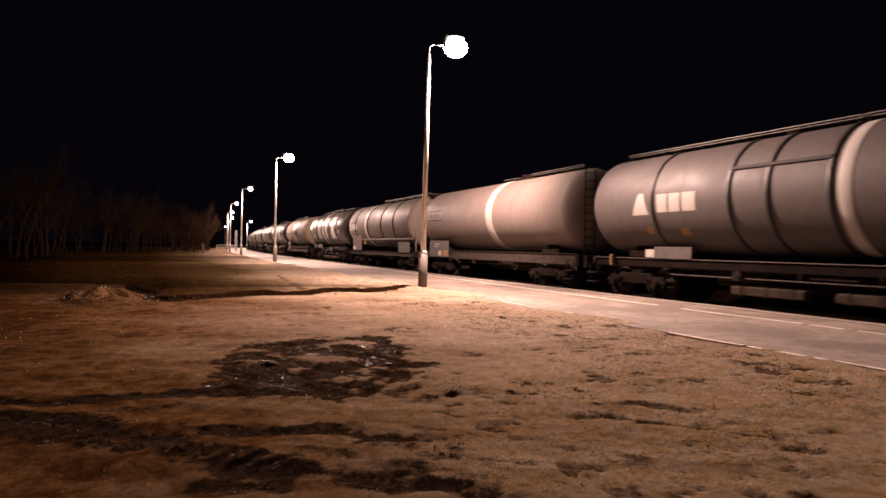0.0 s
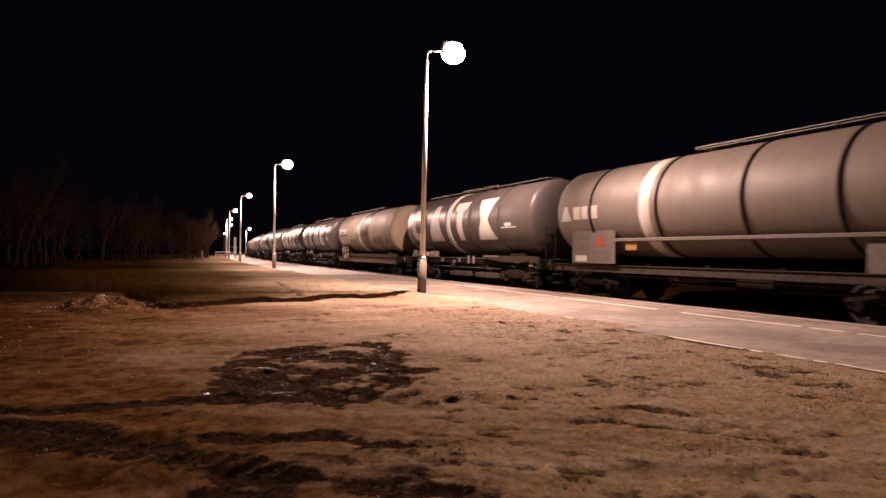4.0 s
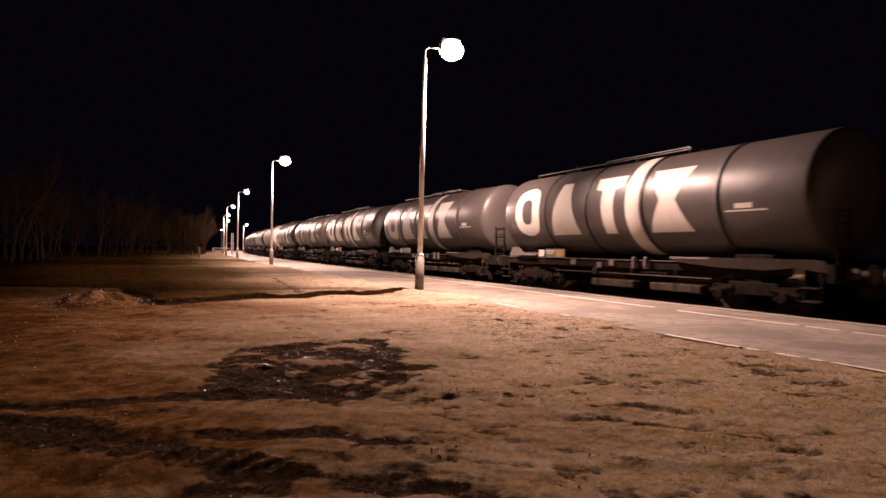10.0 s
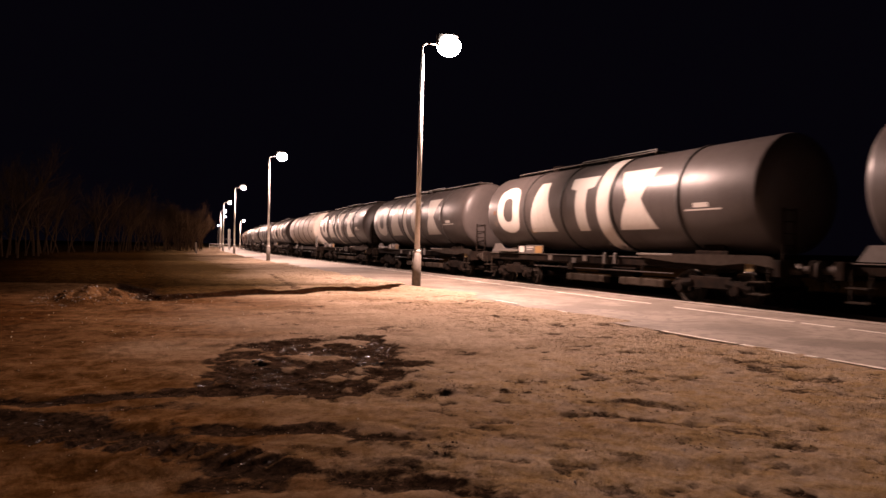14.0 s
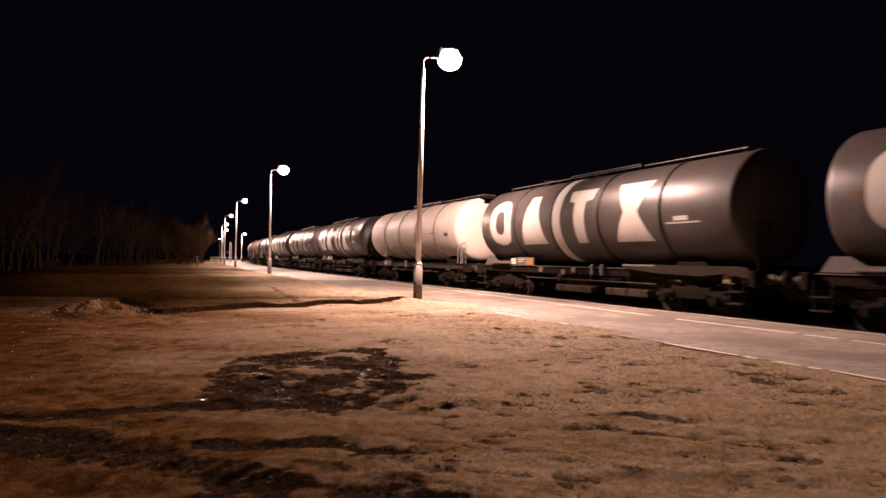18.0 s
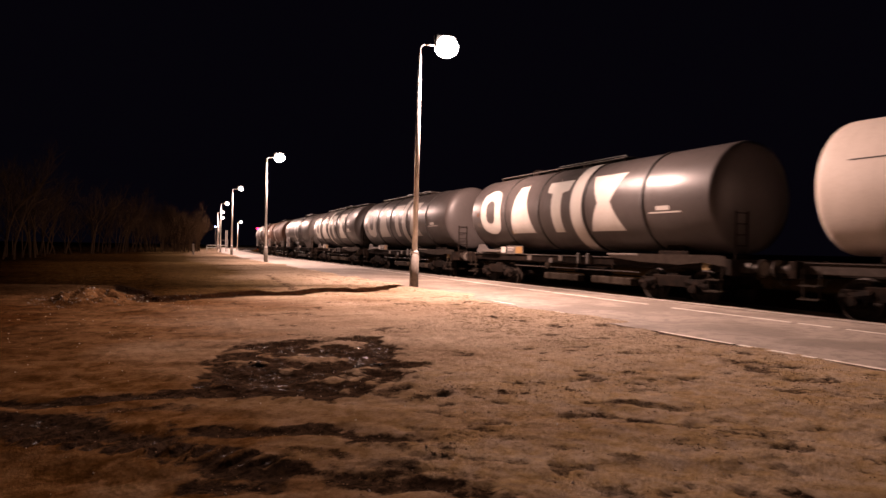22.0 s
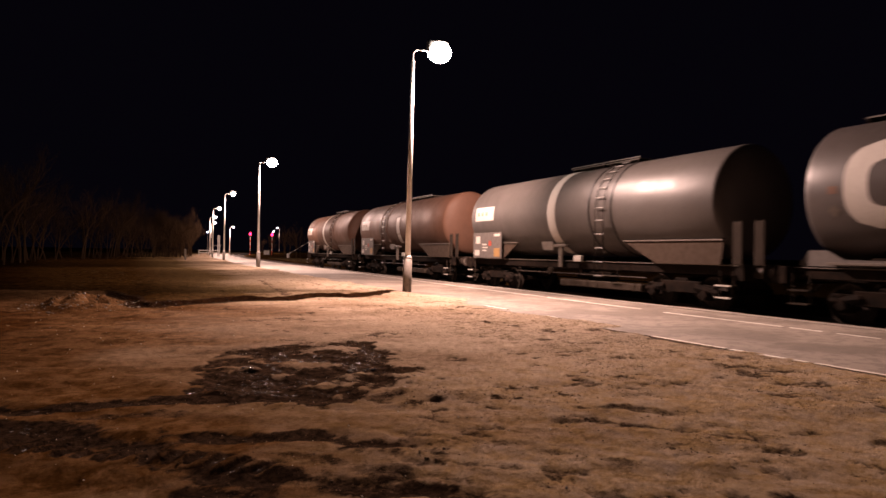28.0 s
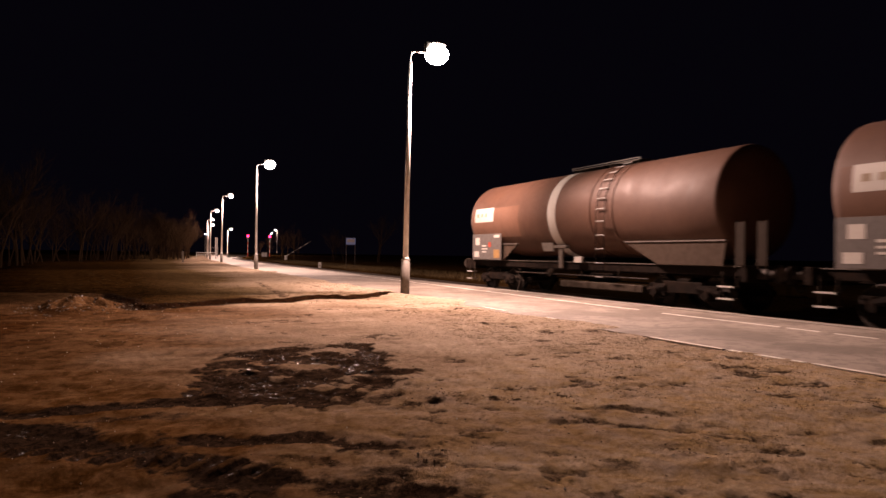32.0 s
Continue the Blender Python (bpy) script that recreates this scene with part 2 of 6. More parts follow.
RUST_FRESH = tank_paint("repainted_rust_red", (0.120, 0.061, 0.038), (0.06, 0.034, 0.024), 0.4, 0.62)
MARK = tank_paint("white_marking_paint", (0.44, 0.417, 0.385), (0.247, 0.209, 0.17), 0.45, 0.5)
RIB = plain("dark_rib_paint", (0.023, 0.02, 0.018), rough=0.5)
UNDER = plain("grimy_underframe_steel", (0.0087, 0.007, 0.006), (0.023, 0.015, 0.011), rough=0.95, grain=5, amount=0.8, gloss=0.02)
SILL_BROWN = plain("brown_sill_paint", (0.105, 0.055, 0.033), (0.04, 0.024, 0.016), rough=0.7, gloss=0.12)
SILL_GREY = plain("grey_sill_paint", (0.050, 0.039, 0.032), (0.017, 0.012, 0.009), rough=0.75, amount=0.9, gloss=0.1)
STEEL = plain("worn_steel", (0.040, 0.031, 0.025), (0.014, 0.010, 0.008), rough=0.6, metal=0.15, amount=0.8, gloss=0.12)
GALV_DULL = plain("dull_galvanised_steel", (0.10, 0.088, 0.078), (0.04, 0.032, 0.026), rough=0.6, metal=0.3, amount=0.9)
GALV = plain("galvanised_steel", (0.169, 0.161, 0.153), (0.101, 0.088, 0.08), rough=0.5, metal=0.5)
PLATE_GREY = plain("grey_data_plate", (0.092, 0.081, 0.074), (0.052, 0.041, 0.034), rough=0.6)
PLATE_PALE = plain("pale_panel_paint", (0.108, 0.09, 0.075), (0.056, 0.044, 0.034), rough=0.6)
WHITE = plain("white_paint", (0.415, 0.389, 0.355), (0.369, 0.322, 0.268), rough=0.5)
ORANGE = plain("orange_paint", (0.25, 0.145, 0.052), (0.16, 0.09, 0.034), rough=0.5)
REDP = plain("red_paint", (0.281, 0.04, 0.023), rough=0.5)
YELLOW = plain("yellow_paint", (0.201, 0.141, 0.06), rough=0.5)
BLUE = plain("blue_sign_paint", (0.04, 0.067, 0.161), rough=0.4)
POST = plain("pale_lamp_post_paint", (0.72, 0.69, 0.65), (0.45, 0.41, 0.37), rough=0.45, grain=4)
POST_BASE = plain("dark_lamp_post_base", (0.201, 0.174, 0.147), (0.101, 0.08, 0.067), rough=0.6)
BARK = plain("bare_bark", (0.042, 0.026, 0.0145), (0.019, 0.0118, 0.007), rough=0.95, grain=6, gloss=0.0)
BALLAST = plain("track_ballast", (0.087, 0.07, 0.057), (0.034, 0.027, 0.022), rough=0.95, grain=14, amount=0.9, bump=0.6, fine=30)
SLEEPER = plain("concrete_sleeper", (0.134, 0.117, 0.101), rough=0.9)
RAILSTEEL = plain("rail_steel", (0.147, 0.114, 0.094), (0.08, 0.054, 0.037), rough=0.4, metal=0.8)
LINE = plain("worn_white_line", (0.74, 0.70, 0.63), (0.40, 0.33, 0.26), rough=0.7, grain=3, amount=0.7)
PAVED = plain("pale_concrete_paving", (0.46, 0.41, 0.36), (0.32, 0.275, 0.23), rough=0.8, grain=1.5)
DARK_PLATE = plain("dark_guard_paint", (0.026, 0.019, 0.014), (0.012, 0.008, 0.006), rough=0.8, gloss=0.06)
SHIELD = plain("brown_shield_paint", (0.052, 0.037, 0.027), (0.024, 0.016, 0.012), rough=0.8, gloss=0.06)
RUSTY = plain("rusty_brown_steel", (0.050, 0.038, 0.029), (0.020, 0.014, 0.010), rough=0.85, grain=4, amount=0.9, gloss=0.05)
CONCRETE = plain("edge_slab_concrete", (0.228, 0.201, 0.168), (0.134, 0.111, 0.087), rough=0.85, grain=3)
BULB = glow("lamp_glass", (1.0, 0.86, 0.78), 60.0)
BULB_BLUE = glow("bluish_lamp_glass", (0.55, 0.65, 1.0), 12.0)
BULB_RED = glow("red_signal_glass", (1.0, 0.012, 0.08), 12.0)


# ---- mesh helpers ----
def part(name, bm, material, parent, label="", smooth=False):
    me = bpy.data.meshes.new(name)
    bm.normal_update()
    bm.to_mesh(me)
    bm.free()
    for f in me.polygons:
        f.use_smooth = smooth
    me.materials.append(material)
    ob = new(name, me)
    ob.parent = parent
    if label:
        ob["label"] = label
    return ob


def again(ob, parent, m=None, label=""):
    """The same piece once more, on the same mesh."""
    o = new(ob.name.split(".")[0], ob.data)
    o.parent = parent
    if m is not None:
        o.matrix_basis = m
    if label or "label" in ob:
        o["label"] = label or ob["label"]
    return o


def thing(name, label, category, group="", kind="", m=None):
    ob = new(name)
    ob.empty_display_size = 0.2
    if m is not None:
        ob.matrix_world = m
    return tagged(ob, label, category, group, kind)


def box(bm, x0, x1, y0, y1, z0, z1, bevel=0.0):
    r = bmesh.ops.create_cube(bm, size=1.0, matrix=Matrix.Translation(((x0 + x1) / 2, (y0 + y1) / 2, (z0 + z1) / 2))
                              @ Matrix.Diagonal((x1 - x0, y1 - y0, z1 - z0, 1)))
    if bevel:
        es = list({e for v in r["verts"] for e in v.link_edges})
        bmesh.ops.bevel(bm, geom=es, offset=bevel, segments=1, affect="EDGES", clamp_overlap=True)


def rod(bm, a, b, r0, r1=None, seg=8):
    a, b = Vector(a), Vector(b)
    d = b - a
    bmesh.ops.create_cone(bm, cap_ends=True, segments=seg, radius1=r0, radius2=r0 if r1 is None else r1, depth=d.length,
                          matrix=Matrix.Translation((a + b) / 2) @ d.to_track_quat("Z", "Y").to_matrix().to_4x4())


def pipe(bm, pts, r, seg=6):
    for a, b in zip(pts[:-1], pts[1:]):
        rod(bm, a, b, r, seg=seg)


def turned(bm, prof, seg=48, zc=0.0, xc=0.0):
    """A body of revolution round a line along y: prof is (y, radius)."""
    rings = []
    for y, r in prof:
        if r < 1e-5:
            rings.append([bm.verts.new((xc, y, zc))])
        else:
            rings.append([bm.verts.new((xc + r * math.cos(a), y, zc + r * math.sin(a)))
                          for a in (2 * math.pi * i / seg for i in range(seg))])
    for p, q in zip(rings[:-1], rings[1:]):
        for i in range(seg):
            j = (i + 1) % seg
            vs = [p[i % len(p)], p[j % len(p)], q[j % len(q)], q[i % len(q)]]
            vs = [v for k, v in enumerate(vs) if v not in vs[:k]]
            if len(vs) > 2:
                bm.faces.new(vs)
    bmesh.ops.recalc_face_normals(bm, faces=bm.faces)


TANK_R, TANK_Z = 1.50, 2.90


def stones(name, spots, material, parent, rng):
    """Many small uneven stones in one mesh: spots are (x, y, z, radius)."""
    bm = bmesh.new()
    bmesh.ops.create_icosphere(bm, subdivisions=1, radius=1.0)
    shape = [v.co.copy() for v in bm.verts]
    tris = [[v.index for v in f.verts] for f in bm.faces]
    bm.free()
    co, fa = [], []
    for x, y, z, r in spots:
        m = pose(x, y, z, rng.uniform(0, 90), rng.uniform(0, 90), 0) @ Matrix.Diagonal((r, r * rng.uniform(0.6, 1), r * rng.uniform(0.5, 0.9), 1))
        n = len(co)
        co += [m @ (c * rng.uniform(0.85, 1.15)) for c in shape]
        fa += [[i + n for i in t] for t in tris]
    me = bpy.data.meshes.new(name)
    me.from_pydata(co, [], fa)
    me.materials.append(material)
    ob = new(name, me)
    ob.parent = parent
    return ob


def twigs(name, sticks, material, parent, sides=4):
    """Many tapered sticks in one mesh: each is (from, to, radius, radius)."""
    co, fa = [], []
    for a, b, r0, r1 in sticks:
        d = (b - a).normalized()
        u = d.orthogonal().normalized()
        w = d.cross(u)
        n = len(co)
        for p, r in ((a, r0), (b, r1)):
            co += [p + (u * math.cos(q) + w * math.sin(q)) * r for q in (2 * math.pi * i / sides for i in range(sides))]
        fa += [[n + i, n + (i + 1) % sides, n + sides + (i + 1) % sides, n + sides + i] for i in range(sides)]
    me = bpy.data.meshes.new(name)
    me.from_pydata(co, [], fa)
    me.materials.append(material)
    ob = new(name, me)
    ob.parent = parent
    return ob


def ring(name, y0, y1, proud, material, parent, label="", r=TANK_R, seg=64):
    bm = bmesh.new()
    turned(bm, [(y0, r - 0.02), (y0, r + proud * 0.7), (y0 + 0.012, r + proud), (y1 - 0.012, r + proud), (y1, r + proud * 0.7), (y1, r - 0.02)], seg, TANK_Z)
    return part(name, bm, material, parent, label, smooth=True)


def decal(bm, rows, proud=0.006, r=TANK_R):
    """A painted shape on the near side of a tank: rows of (z, y0, y1)."""
    fine = []
    for (za, a0, a1), (zb, b0, b1) in zip(rows[:-1], rows[1:]):
        n = max(1, int(abs(zb - za) / 0.08))
        for k in range(n):
            f = k / n
            fine.append((za + (zb - za) * f, a0 + (b0 - a0) * f, a1 + (b1 - a1) * f))
    fine.append(rows[-1])
    prev = None
    for z, y0, y1 in fine:
        q = r + proud
        x = -math.sqrt(max(0.0, q * q - (z - TANK_Z) ** 2))
        cur = [bm.verts.new((x, y0, z)), bm.verts.new((x, y1, z))]
        if prev:
            bm.faces.new((prev[0], prev[1], cur[1], cur[0]))
        prev = cur
    bmesh.ops.recalc_face_normals(bm, faces=bm.faces)


def oblong(z0, z1, y0, y1, n=14, power=3.0):
    """Rows of a rounded oblong."""
    out = []
    for i in range(n + 1):
        a = -1 + 2 * i / n
        w = (1 - abs(a) ** power) ** (1 / power) if abs(a) < 1 else 0.0
        w = max(w, 0.25)
        yc = (y0 + y1) / 2
        out.append((z0 + (z1 - z0) * i / n, yc - w * (y1 - y0) / 2, yc + w * (y1 - y0) / 2))
    return out


# ---- ground ----
def value_noise(x, y, seed):
    xi, yi = np.floor(x).astype(np.int64), np.floor(y).astype(np.int64)
    fx, fy = x - xi, y - yi
    fx, fy = fx * fx * (3 - 2 * fx), fy * fy * (3 - 2 * fy)

    def h(a, b):
        k = (a * 374761393 + b * 668265263 + seed * 1442695041) & 0x7FFFFFFF
        k = ((k ^ (k >> 13)) * 1274126177) & 0x7FFFFFFF
        return ((k ^ (k >> 16)) & 0xFFFF) / 65535.0
    return (h(xi, yi) * (1 - fx) + h(xi + 1, yi) * fx) * (1 - fy) + (h(xi, yi + 1) * (1 - fx) + h(xi + 1, yi + 1) * fx) * fy - 0.5


def fbm(x, y, scale, octaves, seed, gain=0.5):
    out, amp = 0.0, 1.0
    for k in range(octaves):
        out = out + amp * value_noise(x / scale + 17.3 * k, y / scale - 9.1 * k, seed + k)
        amp, scale = amp * gain, scale * 0.5
    return out


def near_line(x, y, pts):
    """Distance to a broken line, and how far along it."""
    best, along, run = np.full(x.shape, 1e9), np.zeros(x.shape), 0.0
    for (ax, ay), (bx, by) in zip(pts[:-1], pts[1:]):
        dx, dy = bx - ax, by - ay
        n = math.hypot(dx, dy)
        k = np.clip(((x - ax) * dx + (y - ay) * dy) / (n * n), 0, 1)
        d = np.hypot(x - ax - k * dx, y - ay - k * dy)
        along = np.where(d < best, run + k * n, along)
        best = np.minimum(best, d)
        run += n
    return best, along


def smooth(d, a, b):
    k = np.clip((d - a) / (b - a), 0, 1)
    return 1 - k * k * (3 - 2 * k)


# worn shapes in the ground: line, half width, depth, wetness
MUD_RUTS = [
    ([(1.0, 8.08), (1.33, 8.5), (2.04, 8.75), (2.69, 9.02)], 0.09, 0.05, 0.75),
    ([(1.36, 8.23), (2.16, 8.5), (3.04, 8.7)], 0.17, 0.07, 0.85),
    ([(0.75, 6.66), (0.98, 6.3), (1.3, 6.24), (1.66, 6.55), (2.11, 6.68), (2.74, 6.51)], 0.20, 0.11, 0.98),
    ([(0.88, 7.32), (1.05, 6.6)], 0.16, 0.08, 0.9),
    ([(-1.6, 6.45), (-0.65, 6.0), (0.18, 5.93), (0.5, 5.89), (1.18, 5.64), (1.79, 5.45)], 0.13, 0.09, 0.9),
    ([(2.25, 6.21), (2.33, 5.8)], 0.14, 0.07, 0.85),
    ([(2.02, 5.31), (2.31, 5.42)], 0.07, 0.04, 0.6),
    ([(2.3, 7.87), (2.45, 7.3), (2.5, 7.1)], 0.13, 0.09, 0.98),
]
NEAR_RUTS = [
    ([(-0.23, 5.54), (0.34, 5.43)], 0.06, 0.03, 0.5),
    ([(-2.6, 6.3), (-0.87, 5.42), (-0.5, 5.2), (-0.24, 4.87), (0.15, 4.6)], 0.19, 0.10, 0.98),
    ([(0.39, 4.64), (0.91, 4.42), (1.29, 4.33), (1.4, 4.12), (1.75, 3.93)], 0.10, 0.07, 0.85),
    ([(0.15, 4.2), (0.49, 3.84), (0.95, 3.61), (1.38, 3.23), (1.69, 2.95)], 0.10, 0.06, 0.75),
    ([(0.29, 3.66), (0.68, 3.46)], 0.09, 0.04, 0.7),
    ([(0.86, 4.1), (1.08, 3.93), (1.21, 3.73)], 0.035, 0.03, 0.45),
    ([(1.29, 3.59), (1.5, 3.48)], 0.06, 0.03, 0.4),
    ([(1.95, 3.42), (2.17, 3.26)], 0.035, 0.03, 0.45),
    ([(2.13, 3.01), (2.2, 2.94)], 0.03, 0.02, 0.35),
    ([(2.1, 3.88), (2.44, 3.65)], 0.05, 0.02, 0.22),
]
OPEN_RUTS = [
    ([(2.46, 3.48), (2.7, 3.33), (2.88, 3.05)], 0.05, 0.035, 0.45),
    ([(3.51, 4.34), (3.83, 4.21), (4.15, 3.82)], 0.06, 0.045, 0.5),
    ([(3.32, 4.15), (3.6, 3.72), (3.79, 3.4)], 0.035, 0.03, 0.5),
    ([(4.07, 3.65), (4.27, 3.46)], 0.045, 0.035, 0.45),
    ([(4.06, 3.29), (4.22, 3.13), (4.01, 2.79)], 0.055, 0.03, 0.3),
    ([(2.34, 2.79), (2.44, 2.56)], 0.05, 0.03, 0.45),
    ([(3.30, 2.28), (3.33, 2.24)], 0.04, 0.04, 0.6),
    ([(5.91, 3.79), (6.23, 3.46)], 0.09, 0.03, 0.3),
    ([(5.28, 28.3), (4.5, 22.0), (3.87, 17.1)], 0.09, 0.07, 0.5),
    ([(6.89, 29.5), (6.83, 24.9), (5.85, 17.8)], 0.09, 0.05, 0.35),
    ([(1.29, 39.5), (4.0, 40.5), (6.73, 41.1)], 0.3, 0.08, 0.5),
]
TREADS = [(-1.6, 5.65), (-0.81, 5.1), (-0.45, 4.84), (-0.07, 4.48), (0.18, 4.35), (0.52, 4.11), (0.80, 3.80)]   # a tyre's print beside the wet rut
TRENCH = [(8.15, 19.9), (6.85, 18.1), (5.6, 17.0), (5.36, 17.5), (4.73, 17.6), (3.9, 16.7), (2.87, 16.65), (2.12, 16.5), (1.24, 16.0), (0.46, 15.3), (0.12, 17.2), (-0.18, 19.2), (-0.85, 21.5), (-1.8, 22.0), (-3.2, 22.5)]
CLODS = [  # heaps of torn crumbs: place, radius, height
    (2.3, 5.08, 0.14, 0.10), (2.55, 5.17, 0.15, 0.12), (2.76, 5.18, 0.10, 0.10), (3.05, 4.95, 0.13, 0.09), (3.22, 4.86, 0.12, 0.10), (3.40, 5.22, 0.16, 0.07), (3.62, 5.18, 0.12, 0.07),
    (3.72, 4.85, 0.08, 0.07), (3.5, 4.62, 0.14, 0.05), (6.2, 10.35, 0.24, 0.10), (6.45, 10.15, 0.18, 0.08), (6.6, 8.9, 0.4, 0.05), (7.4, 8.7, 0.35, 0.05), (5.2, 6.6, 0.28, 0.05),
    (4.46, 6.25, 0.12, 0.05), (4.79, 5.2, 0.10, 0.07), (6.6, 6.3, 0.36, 0.05), (6.45, 5.25, 0.3, 0.05), (7.76, 22.9, 0.30, 0.12), (1.84, 3.66, 0.10, 0.05)]
MUD_EDGE = [(0.5, 6.0), (0.85, 7.5), (1.3, 8.5), (3.0, 8.95), (3.15, 7.6), (2.75, 6.0), (1.7, 5.6)]   # outline of the churned patch, clockwise


def ground_shape(x, y, side):
    u, v = 0.903 * x - 0.43 * y, 0.43 * x + 0.903 * y          # along and across the vehicles' way
    z = 0.030 * fbm(x, y, 2.8, 3, 3, 0.4) + 0.030 * fbm(u / 3.2, v, 0.5, 4, 11, 0.55) + 0.014 * fbm(x, y, 0.15, 3, 13, 0.6)
    z = z + 0.25 * fbm(x, y, 40.0, 2, 5) * np.clip((np.hypot(x, y) - 40) / 60, 0, 1)
    ragged = 0.35 * fbm(x, y, 0.5, 4, 31, 0.6)
    torn = fbm(x, y, 0.16, 4, 53, 0.7)
    inside = np.full(x.shape, -1e9)
    for (ax, ay), (bx, by) in zip(MUD_EDGE, MUD_EDGE[1:] + MUD_EDGE[:1]):
        n = math.hypot(bx - ax, by - ay)
        inside = np.maximum(inside, ((x - ax) * (ay - by) + (y - ay) * (bx - ax)) / n)
    mud = smooth(inside + ragged * 1.3, -0.15, 0.15)
    lumps = fbm(x, y, 0.30, 4, 25, 0.5)
    z = z + mud * (0.055 * np.clip(lumps, -0.25, 0.35) - 0.010)
    wet_dim = mud * np.clip(0.62 - 4.0 * lumps + 0.6 * fbm(x, y, 0.7, 3, 41), 0.12, 1)
    for cx, cy, r, high in CLODS:
        m = smooth(np.hypot(x - cx, y - cy) + 0.9 * r * torn + ragged * 0.5 * r, r * 0.35, r * 1.15)
        z = z + m * 0.24 * high * np.clip(0.4 + 1.2 * fbm(x, y, 0.15, 4, 27, 0.7), 0, 1.2)
        wet_dim = np.maximum(wet_dim, 0.62 * m * np.clip(0.7 + 1.6 * torn, 0, 1))
    for pts, w, depth, damp in MUD_RUTS + NEAR_RUTS + OPEN_RUTS:
        d, a = near_line(x, y, pts)
        k = min(1.0, w / 0.12)
        d = d + k * ragged * 0.30
        m = smooth(d, w * 0.1, w * 1.4)
        z = z - 0.24 * depth * m + 0.06 * depth * smooth(np.abs(d - w * 1.8), 0, w) * (1 + 2.5 * torn)
        d = d + k * 0.14 * torn
        wet_dim = np.maximum(wet_dim, damp * smooth(d + k * 0.25 * fbm(x, y, 0.3, 4, 51, 0.65), w * 0.3, w * 1.8) * (0.9 + 0.5 * torn))
    # the blocks of a tyre's tread, pressed up between wet hollows
    d, a = near_line(x, y, TREADS)
    m = smooth(d + 0.08 * torn, 0.07, 0.14)
    block = np.clip(np.sin(a * 2 * math.pi / 0.15 + 4 * ragged) * 2.5, -1, 1)
    z = z + m * 0.014 * block
    wet_dim = np.maximum(wet_dim, m * np.clip(0.86 - 0.4 * block - 0.25 * np.clip(x, 0, 1), 0, 1))
    # low turf edge: the ground behind it lies a hand higher
    tx = [p[0] for p in TRENCH][::-1]
    ty = [p[1] for p in TRENCH][::-1]
    d = np.sign(y - np.interp(x, tx, ty)) * near_line(x, y, TRENCH)[0] + 0.26 * fbm(x, y, 0.8, 4, 61, 0.55)
    reach = smooth(np.abs(x - 3.9), 4.1, 4.6)
    z = z + reach * (0.13 - 0.008 * x + 0.05 * fbm(x, y, 1.2, 3, 63)) * np.clip(x + 0.1, 0.2, 1) * smooth(-d, -0.14, 0.0) * smooth(d, 1.0, 7.0)
    wet_dim = np.maximum(wet_dim, reach * (1.0 - 0.04 * np.clip(x, 0, 9)) * smooth(np.abs(d - 0.02), 0.12, 0.40 - 0.022 * np.clip(x, 0, 8)))
    hill = smooth(np.hypot((x + 0.85) / 1.25, (y - 16.2) / 2.0) + 0.5 * ragged, 0.1, 1.0)
    z = z + hill * (0.17 + 0.22 * fbm(x, y, 0.5, 5, 71, 0.7))
    wet_dim = wet_dim * (1 - 0.75 * hill)
    scrap = np.clip((fbm(u / 1.7, v, 0.24, 4, 101, 0.68) - 0.34 + 0.25 * fbm(x, y, 2.2, 2, 103)) * 7, 0, 1) * np.clip((side - 0.2) / 2.0, 0, 1) * np.clip((18 - y) / 3, 0, 1)
    z = z - 0.014 * scrap
    wet_dim = np.maximum(wet_dim, 0.46 * scrap)
    # the platform's bed, the track's bed and the verge behind it
    z = np.where((side > INNER + 0.02) & (side < EDGE + 0.2), np.minimum(z, -0.03) - 0.18 * smooth(INNER - side, -0.5, -0.1), z)
    drift = smooth(side + 0.9 * fbm(x, y, 1.6, 5, 111, 0.6), INNER + 0.2, INNER + 1.0) * np.clip((y - 7.6) / 2, 0, 1) * (side > INNER - 0.5)
    z = np.where(drift > 0.02, np.maximum(z, -0.06 + 0.085 * drift + 0.02 * fbm(x, y, 0.3, 2, 121)), z)
    bed = smooth(EDGE - 0.12 - side, -0.1, 0.05)
    verge = smooth(EDGE + 4.6 - side, -1.6, 0.0)
    z = z * (1 - bed) + bed * (-0.62 + verge * (0.55 + z))
    turf = smooth(-d, -0.3, 0.0) * np.clip((6.2 - side + 1.8 * fbm(x, y, 3.0, 4, 133)) / 4.6, 0, 1) * np.clip((y - 14) / 3, 0, 1)
    turf = np.maximum(turf, smooth(EDGE + 3.6 - side, -1.0, 0.0) * 0.9)
    turf = np.clip(turf * (1.0 + 0.5 * fbm(x, y, 2.5, 4, 131)), 0, 1)
    # the lamps' fall-off away from the platform, painted as darker soil
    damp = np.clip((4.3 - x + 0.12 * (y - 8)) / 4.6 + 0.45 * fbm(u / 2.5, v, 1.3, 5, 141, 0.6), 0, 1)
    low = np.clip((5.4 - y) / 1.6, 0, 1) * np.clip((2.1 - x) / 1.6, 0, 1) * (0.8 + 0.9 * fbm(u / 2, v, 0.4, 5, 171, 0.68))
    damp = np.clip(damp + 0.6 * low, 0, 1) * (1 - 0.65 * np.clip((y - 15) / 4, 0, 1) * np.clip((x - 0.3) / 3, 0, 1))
    near = np.clip((y - 3.5) / 4, 0.3, 1) * np.clip((side - 3.2) / 2.4, 0, 1) * (side < INNER + 1.2)
    scrub = np.clip(near * (0.85 + 1.5 * fbm(x, y, 1.4, 4, 161, 0.6)), 0, 1)
